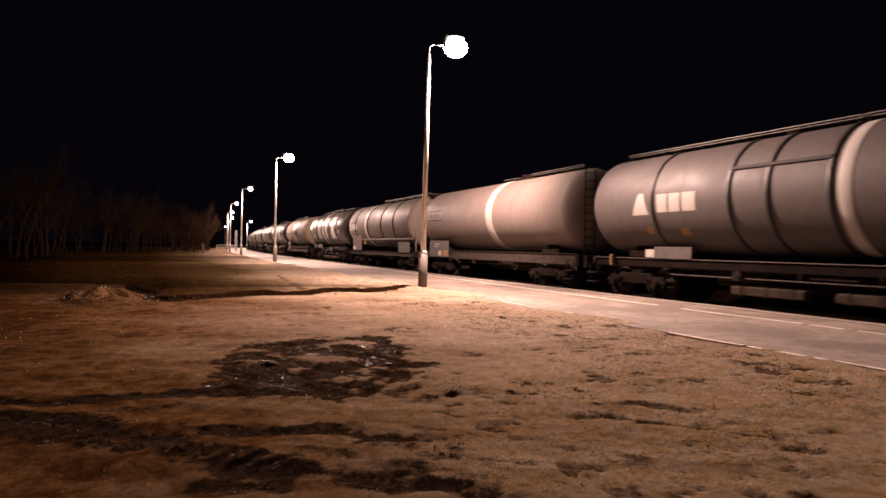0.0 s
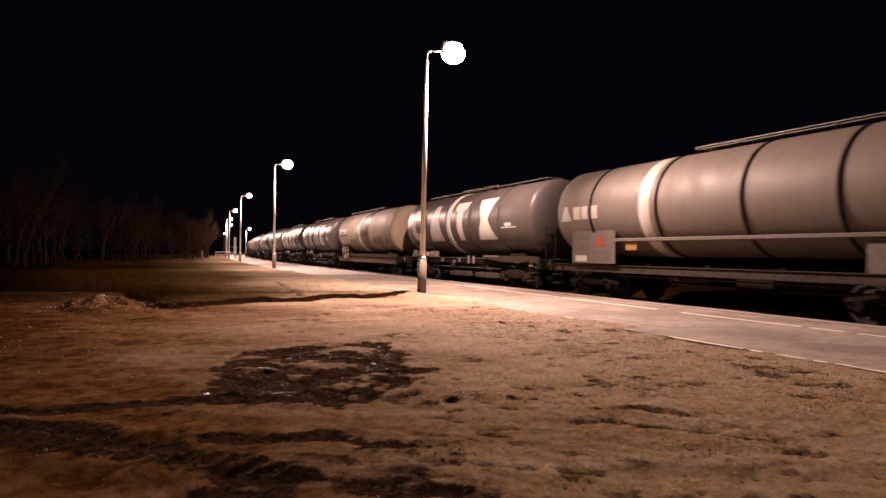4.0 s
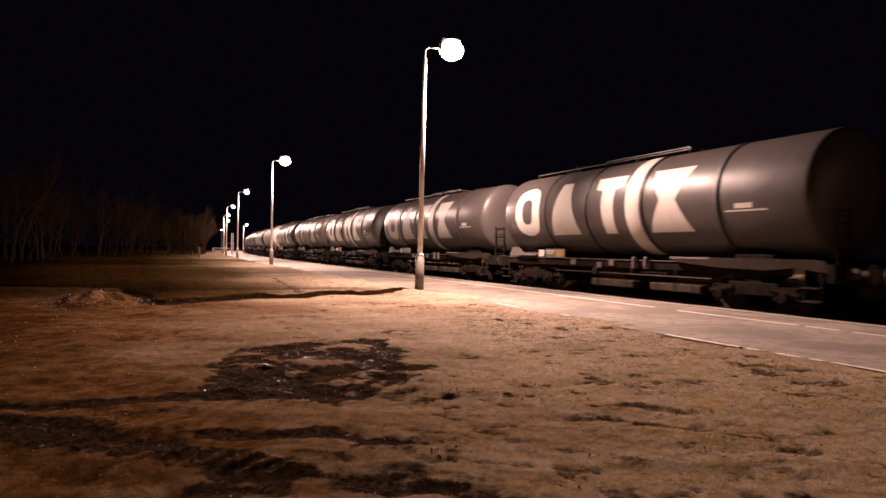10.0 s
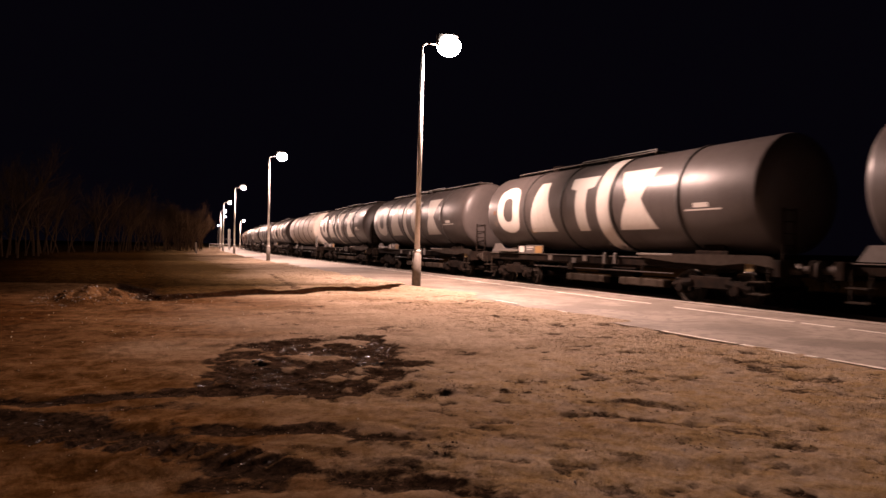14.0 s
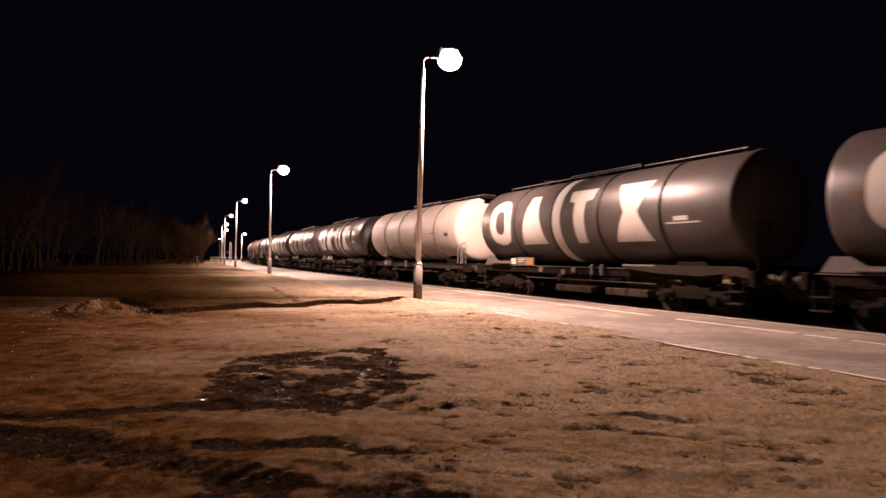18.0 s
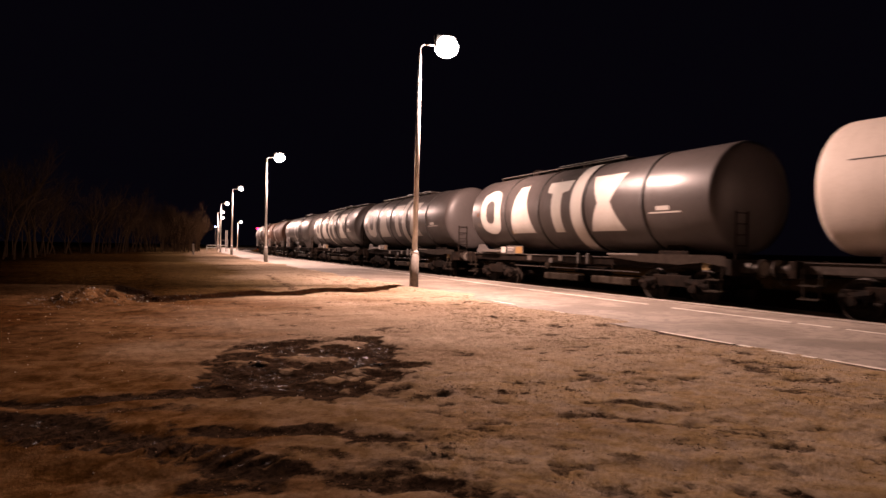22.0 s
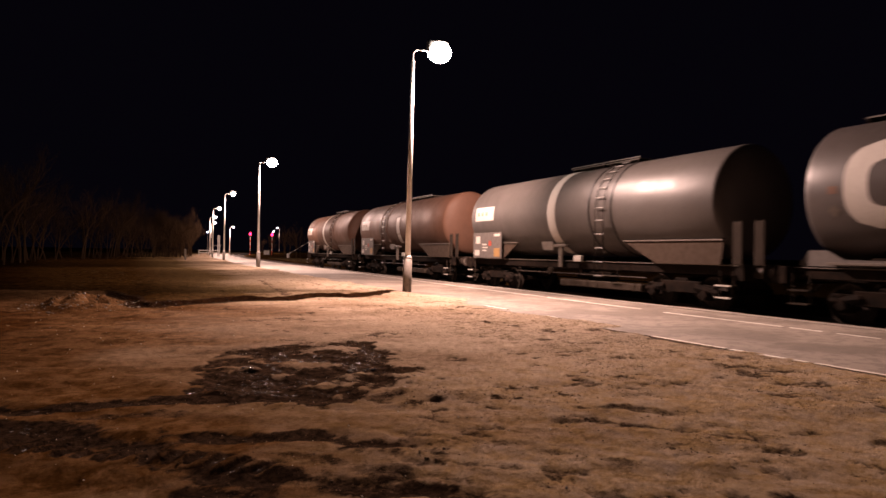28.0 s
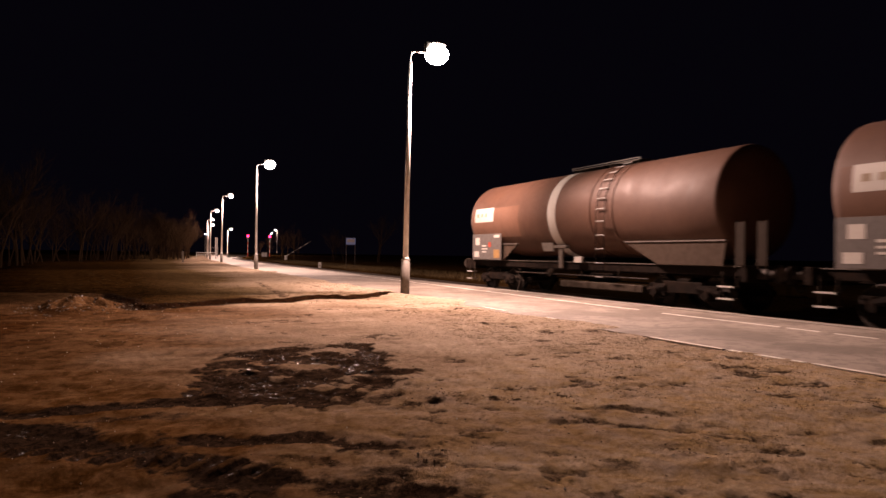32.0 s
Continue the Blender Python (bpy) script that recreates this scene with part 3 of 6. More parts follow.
    moss = np.clip((8.0 - y) / 4 + np.clip((2.5 - x) / 5, 0, 0.6), 0, 1)
    # more painted dimming: the field's unlit side, and the lamp's bright pool before the turf's edge
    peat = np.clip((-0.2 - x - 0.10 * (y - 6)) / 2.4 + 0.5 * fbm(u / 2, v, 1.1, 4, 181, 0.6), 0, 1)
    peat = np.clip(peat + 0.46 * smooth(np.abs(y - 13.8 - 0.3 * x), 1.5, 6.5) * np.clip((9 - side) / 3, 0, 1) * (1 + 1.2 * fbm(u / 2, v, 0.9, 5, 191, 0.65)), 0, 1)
    # the turf's edge drawn as a darker line
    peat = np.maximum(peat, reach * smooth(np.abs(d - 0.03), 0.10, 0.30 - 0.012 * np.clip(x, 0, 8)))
    # far verge painted dark, as though the lamps did not reach it
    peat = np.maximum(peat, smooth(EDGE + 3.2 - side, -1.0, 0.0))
    return z, wet_dim, turf, damp, scrub, moss, peat


def axis_steps(spans):
    out = []
    for a, b, step in spans:
        out += list(np.arange(a, b - 1e-6, step))
    return np.array(out + [spans[-1][1]])


def build_ground():
    us = axis_steps([(-900, -200, 100), (-200, -60, 20), (-60, -14, 4), (-14, -4, 0.5), (-4, -1.2, 0.07), (-1.2, 0.4, 0.04), (0.4, 4.0, 0.03), (4.0, 6.4, 0.045), (6.4, 9.2, 0.07), (9.2, 12.6, 0.6),
                     (12.6, 13.2, 0.06), (13.2, 17, 0.4), (17, 24, 0.5), (24, 60, 4), (60, 200, 20), (200, 700, 100)])
    vs = axis_steps([(-400, -60, 40), (-60, -8, 4), (-8, 1.2, 0.4), (1.2, 2.4, 0.05), (2.4, 9.0, 0.03), (9.0, 10.5, 0.05), (10.5, 14, 0.08), (14, 20.5, 0.055), (20.5, 22, 0.1), (22, 30, 0.15), (30, 50, 0.5), (50, 160, 2),
                     (160, 400, 12), (400, 1000, 60)])
    u, v = np.meshgrid(us, vs)
    f = v / RADIUS
    r = AXIS + RADIUS - u
    x, y = AXIS + RADIUS - r * np.cos(f), r * np.sin(f)
    z, wet_dim, turf, damp, scrub, moss, peat = ground_shape(x, y, u)
    nu, nv = len(us), len(vs)
    i = np.arange(nu * nv).reshape(nv, nu)
    faces = np.stack([i[:-1, :-1], i[:-1, 1:], i[1:, 1:], i[1:, :-1]], -1).reshape(-1, 4)
    me = bpy.data.meshes.new("ground")
    me.from_pydata(np.stack([x, y, z], -1).reshape(-1, 3).tolist(), [], faces.tolist())
    for key, field in (("mud", wet_dim), ("turf", turf), ("damp", damp), ("scrub", scrub), ("moss", moss), ("peat", peat)):
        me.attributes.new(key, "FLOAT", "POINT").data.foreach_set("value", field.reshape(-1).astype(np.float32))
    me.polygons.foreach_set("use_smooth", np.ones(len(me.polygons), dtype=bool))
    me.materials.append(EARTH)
    return tagged(new("ground", me), "trodden sandy earth with thin grass and wet mud", "ground", kind="structure")


build_ground()


def puddle(x, y, rx, ry, turn, level, seed):
    rng = random.Random(seed)
    bm = bmesh.new()
    ph = [rng.uniform(0, 6.3) for _ in range(3)]
    top = [bm.verts.new((rx * k * math.cos(a), ry * k * math.sin(a), 0)) for a, k in
           ((2 * math.pi * i / 28, 1 + 0.22 * math.sin(2 * (2 * math.pi * i / 28) + ph[0]) + 0.15 * math.sin(5 * (2 * math.pi * i / 28) + ph[1])) for i in range(28))]
    bm.faces.new(top)
    ex = bmesh.ops.extrude_face_region(bm, geom=list(bm.faces))
    bmesh.ops.translate(bm, verts=[g for g in ex["geom"] if isinstance(g, bmesh.types.BMVert)], vec=(0, 0, -0.03))
    bmesh.ops.recalc_face_normals(bm, faces=bm.faces)
    me = bpy.data.meshes.new("puddle")
    bm.to_mesh(me)
    bm.free()
    me.materials.append(WATER)
    ob = new("puddle", me)
    ob.matrix_world = pose(x, y, level, 0, 0, turn)
    return tagged(ob, "small shallow puddle of muddy water in the churned earth", "puddle", "puddles in the mud")


def low_spot(x, y, r):
    """Level at which a puddle of that size lies among the clods."""
    q = np.linspace(-r, r, 9)
    gx, gy = np.meshgrid(x + q, y + q)
    return float(np.percentile(ground_shape(gx, gy, gx)[0], 52))


PUDDLES = [(1.23, 7.13, 0.10, 0.09), (1.16, 6.10, 0.12, 0.06), (1.78, 7.57, 0.11, 0.09), (2.10, 7.61, 0.08, 0.10), (2.21, 7.34, 0.07, 0.06), (3.04, 8.26, 0.07, 0.06), (2.59, 7.77, 0.06, 0.06),
           (2.48, 6.74, 0.07, 0.05), (2.49, 6.42, 0.06, 0.04), (2.39, 5.63, 0.06, 0.04), (2.28, 6.75, 0.06, 0.04), (0.56, 6.14, 0.05, 0.06), (0.16, 17.15, 0.10, 0.12), (0.50, 15.3, 0.10, 0.10)]
rng = random.Random(77)
POOLS = []
for px, py, rx, ry in PUDDLES:
    for k in range(5):
        q = rng.uniform(0.16, 0.42)
        POOLS.append((px + rng.gauss(0, 0.55) * rx, py + rng.gauss(0, 0.8) * ry, rx * q, ry * q * rng.uniform(0.8, 1.6)))
for k in range(8):
    POOLS.append((-0.62 + 0.125 * k, 4.97 - 0.085 * k + 0.03 * (k % 2), rng.uniform(0.006, 0.011), rng.uniform(0.02, 0.04)))
for k, (px, py, rx, ry) in enumerate(POOLS):
    puddle(px, py, rx, ry, rng.uniform(0, 180), low_spot(px, py, max(rx, ry)), k)


# ---- platform, track ----
def strip(name, side0, side1, s0, s1, z0, z1, step, material, parent=None, rough=0.0):
    """A slab that follows the curve."""
    bm = bmesh.new()
    n = max(1, int((s1 - s0) / step))
    rows = []
    for k in range(n + 1):
        s = s0 + (s1 - s0) * k / n
        a, b = arc(side0, s), arc(side1, s)
        w = rough * (random.random() - 0.5)
        rows.append([bm.verts.new((a[0] + w, a[1], z0)), bm.verts.new((a[0] + w, a[1], z1)), bm.verts.new((*b, z1)), bm.verts.new((*b, z0))])
    for p, q in zip(rows[:-1], rows[1:]):
        for i in range(4):
            j = (i + 1) % 4
            bm.faces.new((p[i], p[j], q[j], q[i]))
    bm.faces.new(rows[0])
    bm.faces.new(rows[-1][::-1])
    bmesh.ops.recalc_face_normals(bm, faces=bm.faces)
    return part(name, bm, material, parent)


platform = tagged(strip("platform", INNER, EDGE - 0.42, -60, 36, -0.4, 0.0, 1.5, SLAB, rough=0.12), "pale sandy station platform with a worn surface", "platform", kind="structure")
for k in range(148):
    a = -60 + 2.0 * k
    strip("edge_slab", EDGE - 0.415, EDGE, a + 0.006, a + 1.994, -0.42, 0.004 + 0.012 * random.random(), 1.0, CONCRETE, platform)
strip("paved_section", INNER, EDGE - 0.42, 36.01, 235, -0.4, 0.002, 1.5, PAVED, platform)["label"] = "pale concrete paving"
# edge wall below the slabs
strip("edge_wall", EDGE - 0.30, EDGE - 0.06, -60, 235, -0.9, -0.425, 3.0, CONCRETE, platform)
random.seed(4)
LINE_AT = [(-20.0, -4.0), (-3.6, 2.4), (2.8, 5.9), (6.1, 6.9), (7.1, 7.75), (7.9, 10.95), (11.8, 15.9), (16.1, 24.8), (25.1, 36.0)]
for a, b in LINE_AT:
    n = max(1, int((b - a) / 1.6))
    for k in range(n):
        c0, c1 = a + (b - a) * k / n, a + (b - a) * (k + 1) / n
        side = 11.15 + 0.032 * min(max(c0 - 6.0, 0.0), 24.0)
        strip("painted_dash", side, side + 0.10, c0 + 0.01, c1 - 0.01 - 0.06 * random.random(), 0.0005, 0.004, 0.4, LINE, platform, 0.03)
for k in range(24):
    a = 36.2 + 3.0 * k
    strip("painted_dash", 11.9, 12.02, a, a + 2.9, 0.003, 0.006, 1.0, LINE, platform, 0.02)
for a, b in ((-4.0, 0.9), (1.0, 2.95), (3.1, 4.9), (5.0, 6.1), (6.2, 7.6), (10.5, 10.85), (12.4, 13.45)):
    side = INNER - 0.03 if b < 9 else INNER + 0.24
    strip("kerb_stone", side - 0.05, side + 0.035, a, b, -0.2, 0.016 + 0.006 * random.random(), 0.5, LINE, platform, 0.03)

track = tagged(strip("track_bed", AXIS - 1.55, AXIS + 2.0, -80, 420, -0.66, -0.36, 3.0, BALLAST), "railway track bed of dark crushed stone", "track", kind="structure")
for side in (AXIS - 0.7535, AXIS + 0.7535):
    strip("rail", side - 0.036, side + 0.036, -80, 420, RAIL - 0.04, RAIL, 3.0, RAILSTEEL, track)
    strip("rail_web", side - 0.01, side + 0.01, -80, 420, RAIL - 0.15, RAIL - 0.041, 3.0, RAILSTEEL, track)
    strip("rail_foot", side - 0.07, side + 0.07, -80, 420, RAIL - 0.172, RAIL - 0.151, 3.0, RAILSTEEL, track)
bm = bmesh.new()
box(bm, -1.25, 1.25, -0.13, 0.13, -0.22, 0.0, 0.02)
first = part("sleeper", bm, SLEEPER, track)
first.matrix_basis = on_line(AXIS, -4.0, RAIL - 0.174)
for k in range(1, 200):
    again(first, track, on_line(AXIS, -4.0 + 0.65 * k, RAIL - 0.174))
# loose stones of the ballast
rng = random.Random(8)
spots = []
for k in range(5000):
    s = rng.uniform(-2, 60)
    x, y = arc(AXIS + rng.uniform(-1.5, 1.9), s)
    spots.append((x, y, -0.35, rng.uniform(0.03, 0.06)))
tagged(stones("ballast_stones", spots, BALLAST, track, rng), "dark crushed stone ballast", kind="stuff")


# ---- lamps ----
def lamp_post(side, s, lean=0.0, watts=LAMP_WATTS, lit=True, height=8.0, m=None, glass=1.0):
    m = m or on_line(side, s, 0.0)
    root = thing("street_lamp", "pale steel lamp post with a lit lamp head beside the platform", "street lamp", "platform lamps", m=m @ pose(0, 0, 0, 0, lean, 0))
    bm = bmesh.new()
    rod(bm, (0, 0, -0.3), (0, 0, 1.12), 0.150, 0.145, 20)
    part("base_tube", bm, POST_BASE, root, "dark grimy lower tube", True)
    bm = bmesh.new()
    box(bm, -0.155, -0.143, -0.05, 0.05, 0.45, 0.80, 0.004)
    part("service_door", bm, POST_BASE, root)
    bm = bmesh.new()
    rod(bm, (0, 0, 1.10), (0, 0, 1.20), 0.155, 0.10, 20)
    part("collar", bm, POST, root, smooth=True)
    bm = bmesh.new()
    rod(bm, (0, 0, 1.18), (0, 0, height - 0.35), 0.092, 0.060, 18)
    part("shaft", bm, POST, root, smooth=True)
    bm = bmesh.new()
    pts = [(0, 0, height - 0.36), (0.01, 0, height - 0.12), (0.06, 0, height - 0.03), (0.16, 0, height + 0.02), (0.62, 0, height + 0.06)]
    pipe(bm, pts, 0.024, 10)
    part("arm", bm, POST, root, smooth=True)
    bm = bmesh.new()
    for v in bmesh.ops.create_uvsphere(bm, u_segments=20, v_segments=12, radius=1.0)["verts"]:
        v.co = Vector((0.98 + v.co.x * 0.30, v.co.y * 0.24, height + 0.37 + max(v.co.z, -0.1) * 0.12))
    box(bm, 0.52, 0.72, -0.09, 0.09, height + 0.0, height + 0.42, 0.03)
    head = part("lamp_housing", bm, GALV, root, smooth=True)
    bm = bmesh.new()
    for v in bmesh.ops.create_uvsphere(bm, u_segments=24, v_segments=14, radius=1.0)["verts"]:
        v.co = Vector((0.96 + v.co.x * 0.36 * glass, v.co.y * 0.33 * glass, height + 0.06 + v.co.z * glass * (0.27 if v.co.z > 0 else 0.30)))
    bowl = part("glass_bowl", bm, BULB, head, "glowing lamp glass", True)
    bowl.visible_shadow = False
    if lit:
        spot_at = m @ pose(0, 0, 0, 0, lean, 0) @ Vector((0.98, 0, height - 0.42))
        ld = bpy.data.lights.new("lamp_light", "POINT")
        ld.energy, ld.color, ld.shadow_soft_size = STRAY_WATTS, LAMP_COLOUR, 0.16
        new("lamp_light", ld).location = spot_at
        for way in (-1, 1):
            aim_at = spot_at + (m.to_3x3() @ Vector((0.12, 0.80, -0.58) if way > 0 else (-0.28, -0.80, -0.48)))
            ld = bpy.data.lights.new("lamp_throw", "SPOT")
            ld.energy, ld.color, ld.shadow_soft_size = watts * (1.0 if way > 0 else 1.34), LAMP_COLOUR, 0.16
            ld.spot_size, ld.spot_blend = radians(147), 1.0
            new("lamp_throw", ld).matrix_world = look(spot_at, aim_at)
    return root


POST_SIDE, POST_START, POST_STEP = 8.15, 19.04, 30.37
for k, lean in ((0, 0.55), (1, -0.4), (2, 0), (3, 0.2), (4, 0), (5, 0)):
    lamp_post(POST_SIDE, POST_START + k * POST_STEP, lean, LAMP_WATTS * (1.0 if k == 0 else 0.42), glass=1.15 if k < 2 else 0.75)


def seen_at(yaw, x, depth):
    """Place at a depth in front of the camera, x metres to its right."""
    a = radians(yaw)
    return x * math.cos(a) + depth * math.sin(a), -x * math.sin(a) + depth * math.cos(a)


bx, by = seen_at(25.23, -58.9, 190)
lamp_post(0, 0, 0, LAMP_WATTS, True, 8.0, pose(bx, by, 0, 0, 0, -25), 0.8)
bx, by = seen_at(26.82, -73.5, 280)
lamp_post(0, 0, 0, LAMP_WATTS, True, 10.6, pose(bx, by, 0.6, 0, 0, 150), 0.8)
bx, by = seen_at(26.82, -84.8, 310)
lamp_post(0, 0, 0, LAMP_WATTS, False, 9.9, pose(bx, by, 0.6, 0, 0, 40), 0.8)


# ---- wagons ----
def bogie(parent, y):
    bm = bmesh.new()
    for sx in (-1, 1):
        x = sx * 1.0
        for a, b in (((x, -1.25, 0.50), (x, -0.55, 0.62)), ((x, 1.25, 0.50), (x, 0.55, 0.62))):
            rod(bm, a, b, 0.10, 0.12, 8)
        box(bm, x - 0.06, x + 0.06, -0.7, 0.7, 0.46, 0.78, 0.02)
        for wy in (-0.9, 0.9):
            box(bm, x - 0.10, x + 0.10, wy - 0.17, wy + 0.17, 0.30, 0.62, 0.03)
            rod(bm, (x + sx * 0.10, wy, 0.46), (x + sx * 0.19, wy, 0.46), 0.12, 0.10, 12)
            for o in (-0.24, 0.24):
                rod(bm, (x, wy + o, 0.36), (x, wy + o, 0.66), 0.075, seg=8)
            box(bm, x - 0.04, x + 0.04, wy - 0.30, wy + 0.30, 0.62, 0.70, 0.01)
    box(bm, -1.0, 1.0, -0.22, 0.22, 0.55, 0.86, 0.02)
    box(bm, -0.95, 0.95, -1.32, -1.24, 0.45, 0.58, 0.01)
    box(bm, -0.95, 0.95, 1.24, 1.32, 0.45, 0.58, 0.01)
    bo = part("bogie", bm, UNDER, parent, "grimy dark steel bogie frame")
    bo.matrix_basis = pose(0, y, 0)
    sets = []
    bm = bmesh.new()
    for sx in (-1, 1):
        x = sx * 0.7535
        n = 32
        prof = [(-0.07, 0.0), (-0.07, 0.14), (-0.03, 0.16), (-0.02, 0.38), (-0.065, 0.40), (-0.065, 0.46), (0.06, 0.455), (0.075, 0.49), (0.10, 0.49), (0.10, 0.40), (0.03, 0.38), (0.03, 0.16), (0.07, 0.14), (0.07, 0.0)]
        tmp = bmesh.new()
        turned(tmp, prof, n)
        bmesh.ops.rotate(tmp, verts=tmp.verts, cent=(0, 0, 0), matrix=Matrix.Rotation(radians(90 if sx > 0 else -90), 3, "Z"))
        bmesh.ops.translate(tmp, verts=tmp.verts, vec=(x, 0, 0))
        me = bpy.data.meshes.new("tmp")
        tmp.to_mesh(me)
        tmp.free()
        bm.from_mesh(me)
        bpy.data.meshes.remove(me)
        for q in range(4):
            a = q * math.pi / 2
            rod(bm, (x + sx * 0.035, 0.27 * math.cos(a), 0.27 * math.sin(a)), (x + sx * 0.05, 0.27 * math.cos(a), 0.27 * math.sin(a)), 0.035, seg=6)
    rod(bm, (-0.98, 0, 0), (0.98, 0, 0), 0.08, seg=12)
    w = part("wheelset", bm, STEEL, bo, "worn steel wheels on an axle")
    w.matrix_basis = pose(0, -0.9, 0.46)
    again(w, bo, pose(0, 0.9, 0.46))
    return bo


HALF = 6.25        # half the cylinder of a tank
BUFFER = 7.66      # half the wagon over its buffers


def from_rear(d):
    return HALF - d


def marking(parent, rows, material=MARK, label="", name="painted_marking", proud=0.006):
    bm = bmesh.new()
    decal(bm, rows, proud)
    return part(name, bm, material, parent, label, True)


def bar_rows(z0, z1, d0, d1):
    return [(z0, from_rear(d1), from_rear(d0)), (z1, from_rear(d1), from_rear(d0))]


def sheet_panel(parent, name, d0, d1, z0, z1, x, material, label="", thick=0.03, marks=()):
    bm = bmesh.new()
    box(bm, x, x + thick, from_rear(d1), from_rear(d0), z0, z1, 0.006)
    pl = part(name, bm, material, parent, label)
    for md0, md1, mz0, mz1, mat in marks:
        bm = bmesh.new()
        box(bm, x - 0.008, x - 0.002, from_rear(md1), from_rear(md0), mz0, mz1)
        part("marking", bm, mat, pl)
    return pl


def walkway(parent, d0, d1, x0=-0.35, x1=0.35, rail=True, z=None):
    z = z or TANK_Z + TANK_R + 0.07
    y0, y1 = from_rear(d1), from_rear(d0)
    n = max(2, int((y1 - y0) / 1.3))
    deck = None
    for k in (1, 0, 2):
        xa = x0 + (x1 - x0) * k / 3
        bm = bmesh.new()
        box(bm, xa + 0.01, xa + (x1 - x0) / 3 - 0.01, y0, y1, z, z + 0.03)
        if deck is None:
            deck = part("walkway", bm, GALV_DULL, parent, "galvanised grating walkway on the tank's top")
        else:
            part("plank", bm, GALV_DULL, deck)
    for k in range(n + 1):
        y = y0 + 0.05 + (y1 - y0 - 0.1) * k / n
        bm = bmesh.new()
        box(bm, x0, x1, y - 0.02, y + 0.02, z - 0.14, z - 0.003)
        part("crossbar", bm, UNDER, deck)
    if rail:
        bm = bmesh.new()
        xr = x0 - 0.03
        pipe(bm, [(xr, y0, z), (xr, y0, z + 0.065), (xr, y1, z + 0.065), (xr, y1, z)], 0.014)
        for k in range(1, n):
            y = y0 + (y1 - y0) * k / n
            rod(bm, (xr, y, z), (xr, y, z + 0.065), 0.010, seg=6)
        part("foldable_rail", bm, GALV, parent)


def ladder(parent, y, x0=-1.2, z0=0.9, z1=None, along_tank=False):
    z1 = z1 or TANK_Z + TANK_R - 0.15
    bm, rungs = bmesh.new(), []
    if along_tank:
        q = TANK_R + 0.06
        for dy in (-0.19, 0.19):
            pts = [(-q * math.cos(a), y + dy, TANK_Z + q * math.sin(a)) for a in (radians(k) for k in range(0, 91, 15))]
            pipe(bm, [(-q, y + dy, z0)] + pts, 0.014)
        n = 5
        rungs += [(-q, z0 + 0.05 + (TANK_Z - z0) * k / n, y - 0.19, y + 0.19) for k in range(n)]
        rungs += [(-q * math.cos(radians(k)), TANK_Z + q * math.sin(radians(k)), y - 0.19, y + 0.19) for k in range(0, 85, 12)]
        frame_part = part("ladder", bm, UNDER, parent, "steel rung ladder curved over the tank")
        for x, z, ya, yb in rungs:
            bm = bmesh.new()
            rod(bm, (x, ya, z), (x, yb, z), 0.018)
            part("rung", bm, GALV, frame_part)
    else:
        for dx in (0, 0.42):
            rod(bm, (x0 + dx, y, z0), (x0 + dx, y, z1), 0.024)
        frame_part = part("ladder", bm, UNDER, parent, "dark steel rung ladder")
        k = z0 + 0.15
        while k < z1:
            bm = bmesh.new()
            rod(bm, (x0, y, k), (x0 + 0.42, y, k), 0.014)
            part("rung", bm, UNDER, frame_part)
            k += 0.28


def tank(parent, material, label="", half=HALF, dome=0.38, front=0.0):
    bm = bmesh.new()
    prof = [(-half - front - dome * math.sin(radians(a)), TANK_R * math.cos(radians(a)) ** 0.8 if a < 90 else 0.0) for a in (90, 80, 70, 58, 45, 32, 20, 10)]
    prof += [(-half - front + (2 * half + front) * k / 8, TANK_R) for k in range(9)]
    prof += [(half + dome * math.sin(radians(a)), TANK_R * math.cos(radians(a)) ** 0.8 if a < 90 else 0.0) for a in (10, 20, 32, 45, 58, 70, 80, 90)]
    turned(bm, prof, 64, TANK_Z)
    return part("tank", bm, material, parent, label, True)


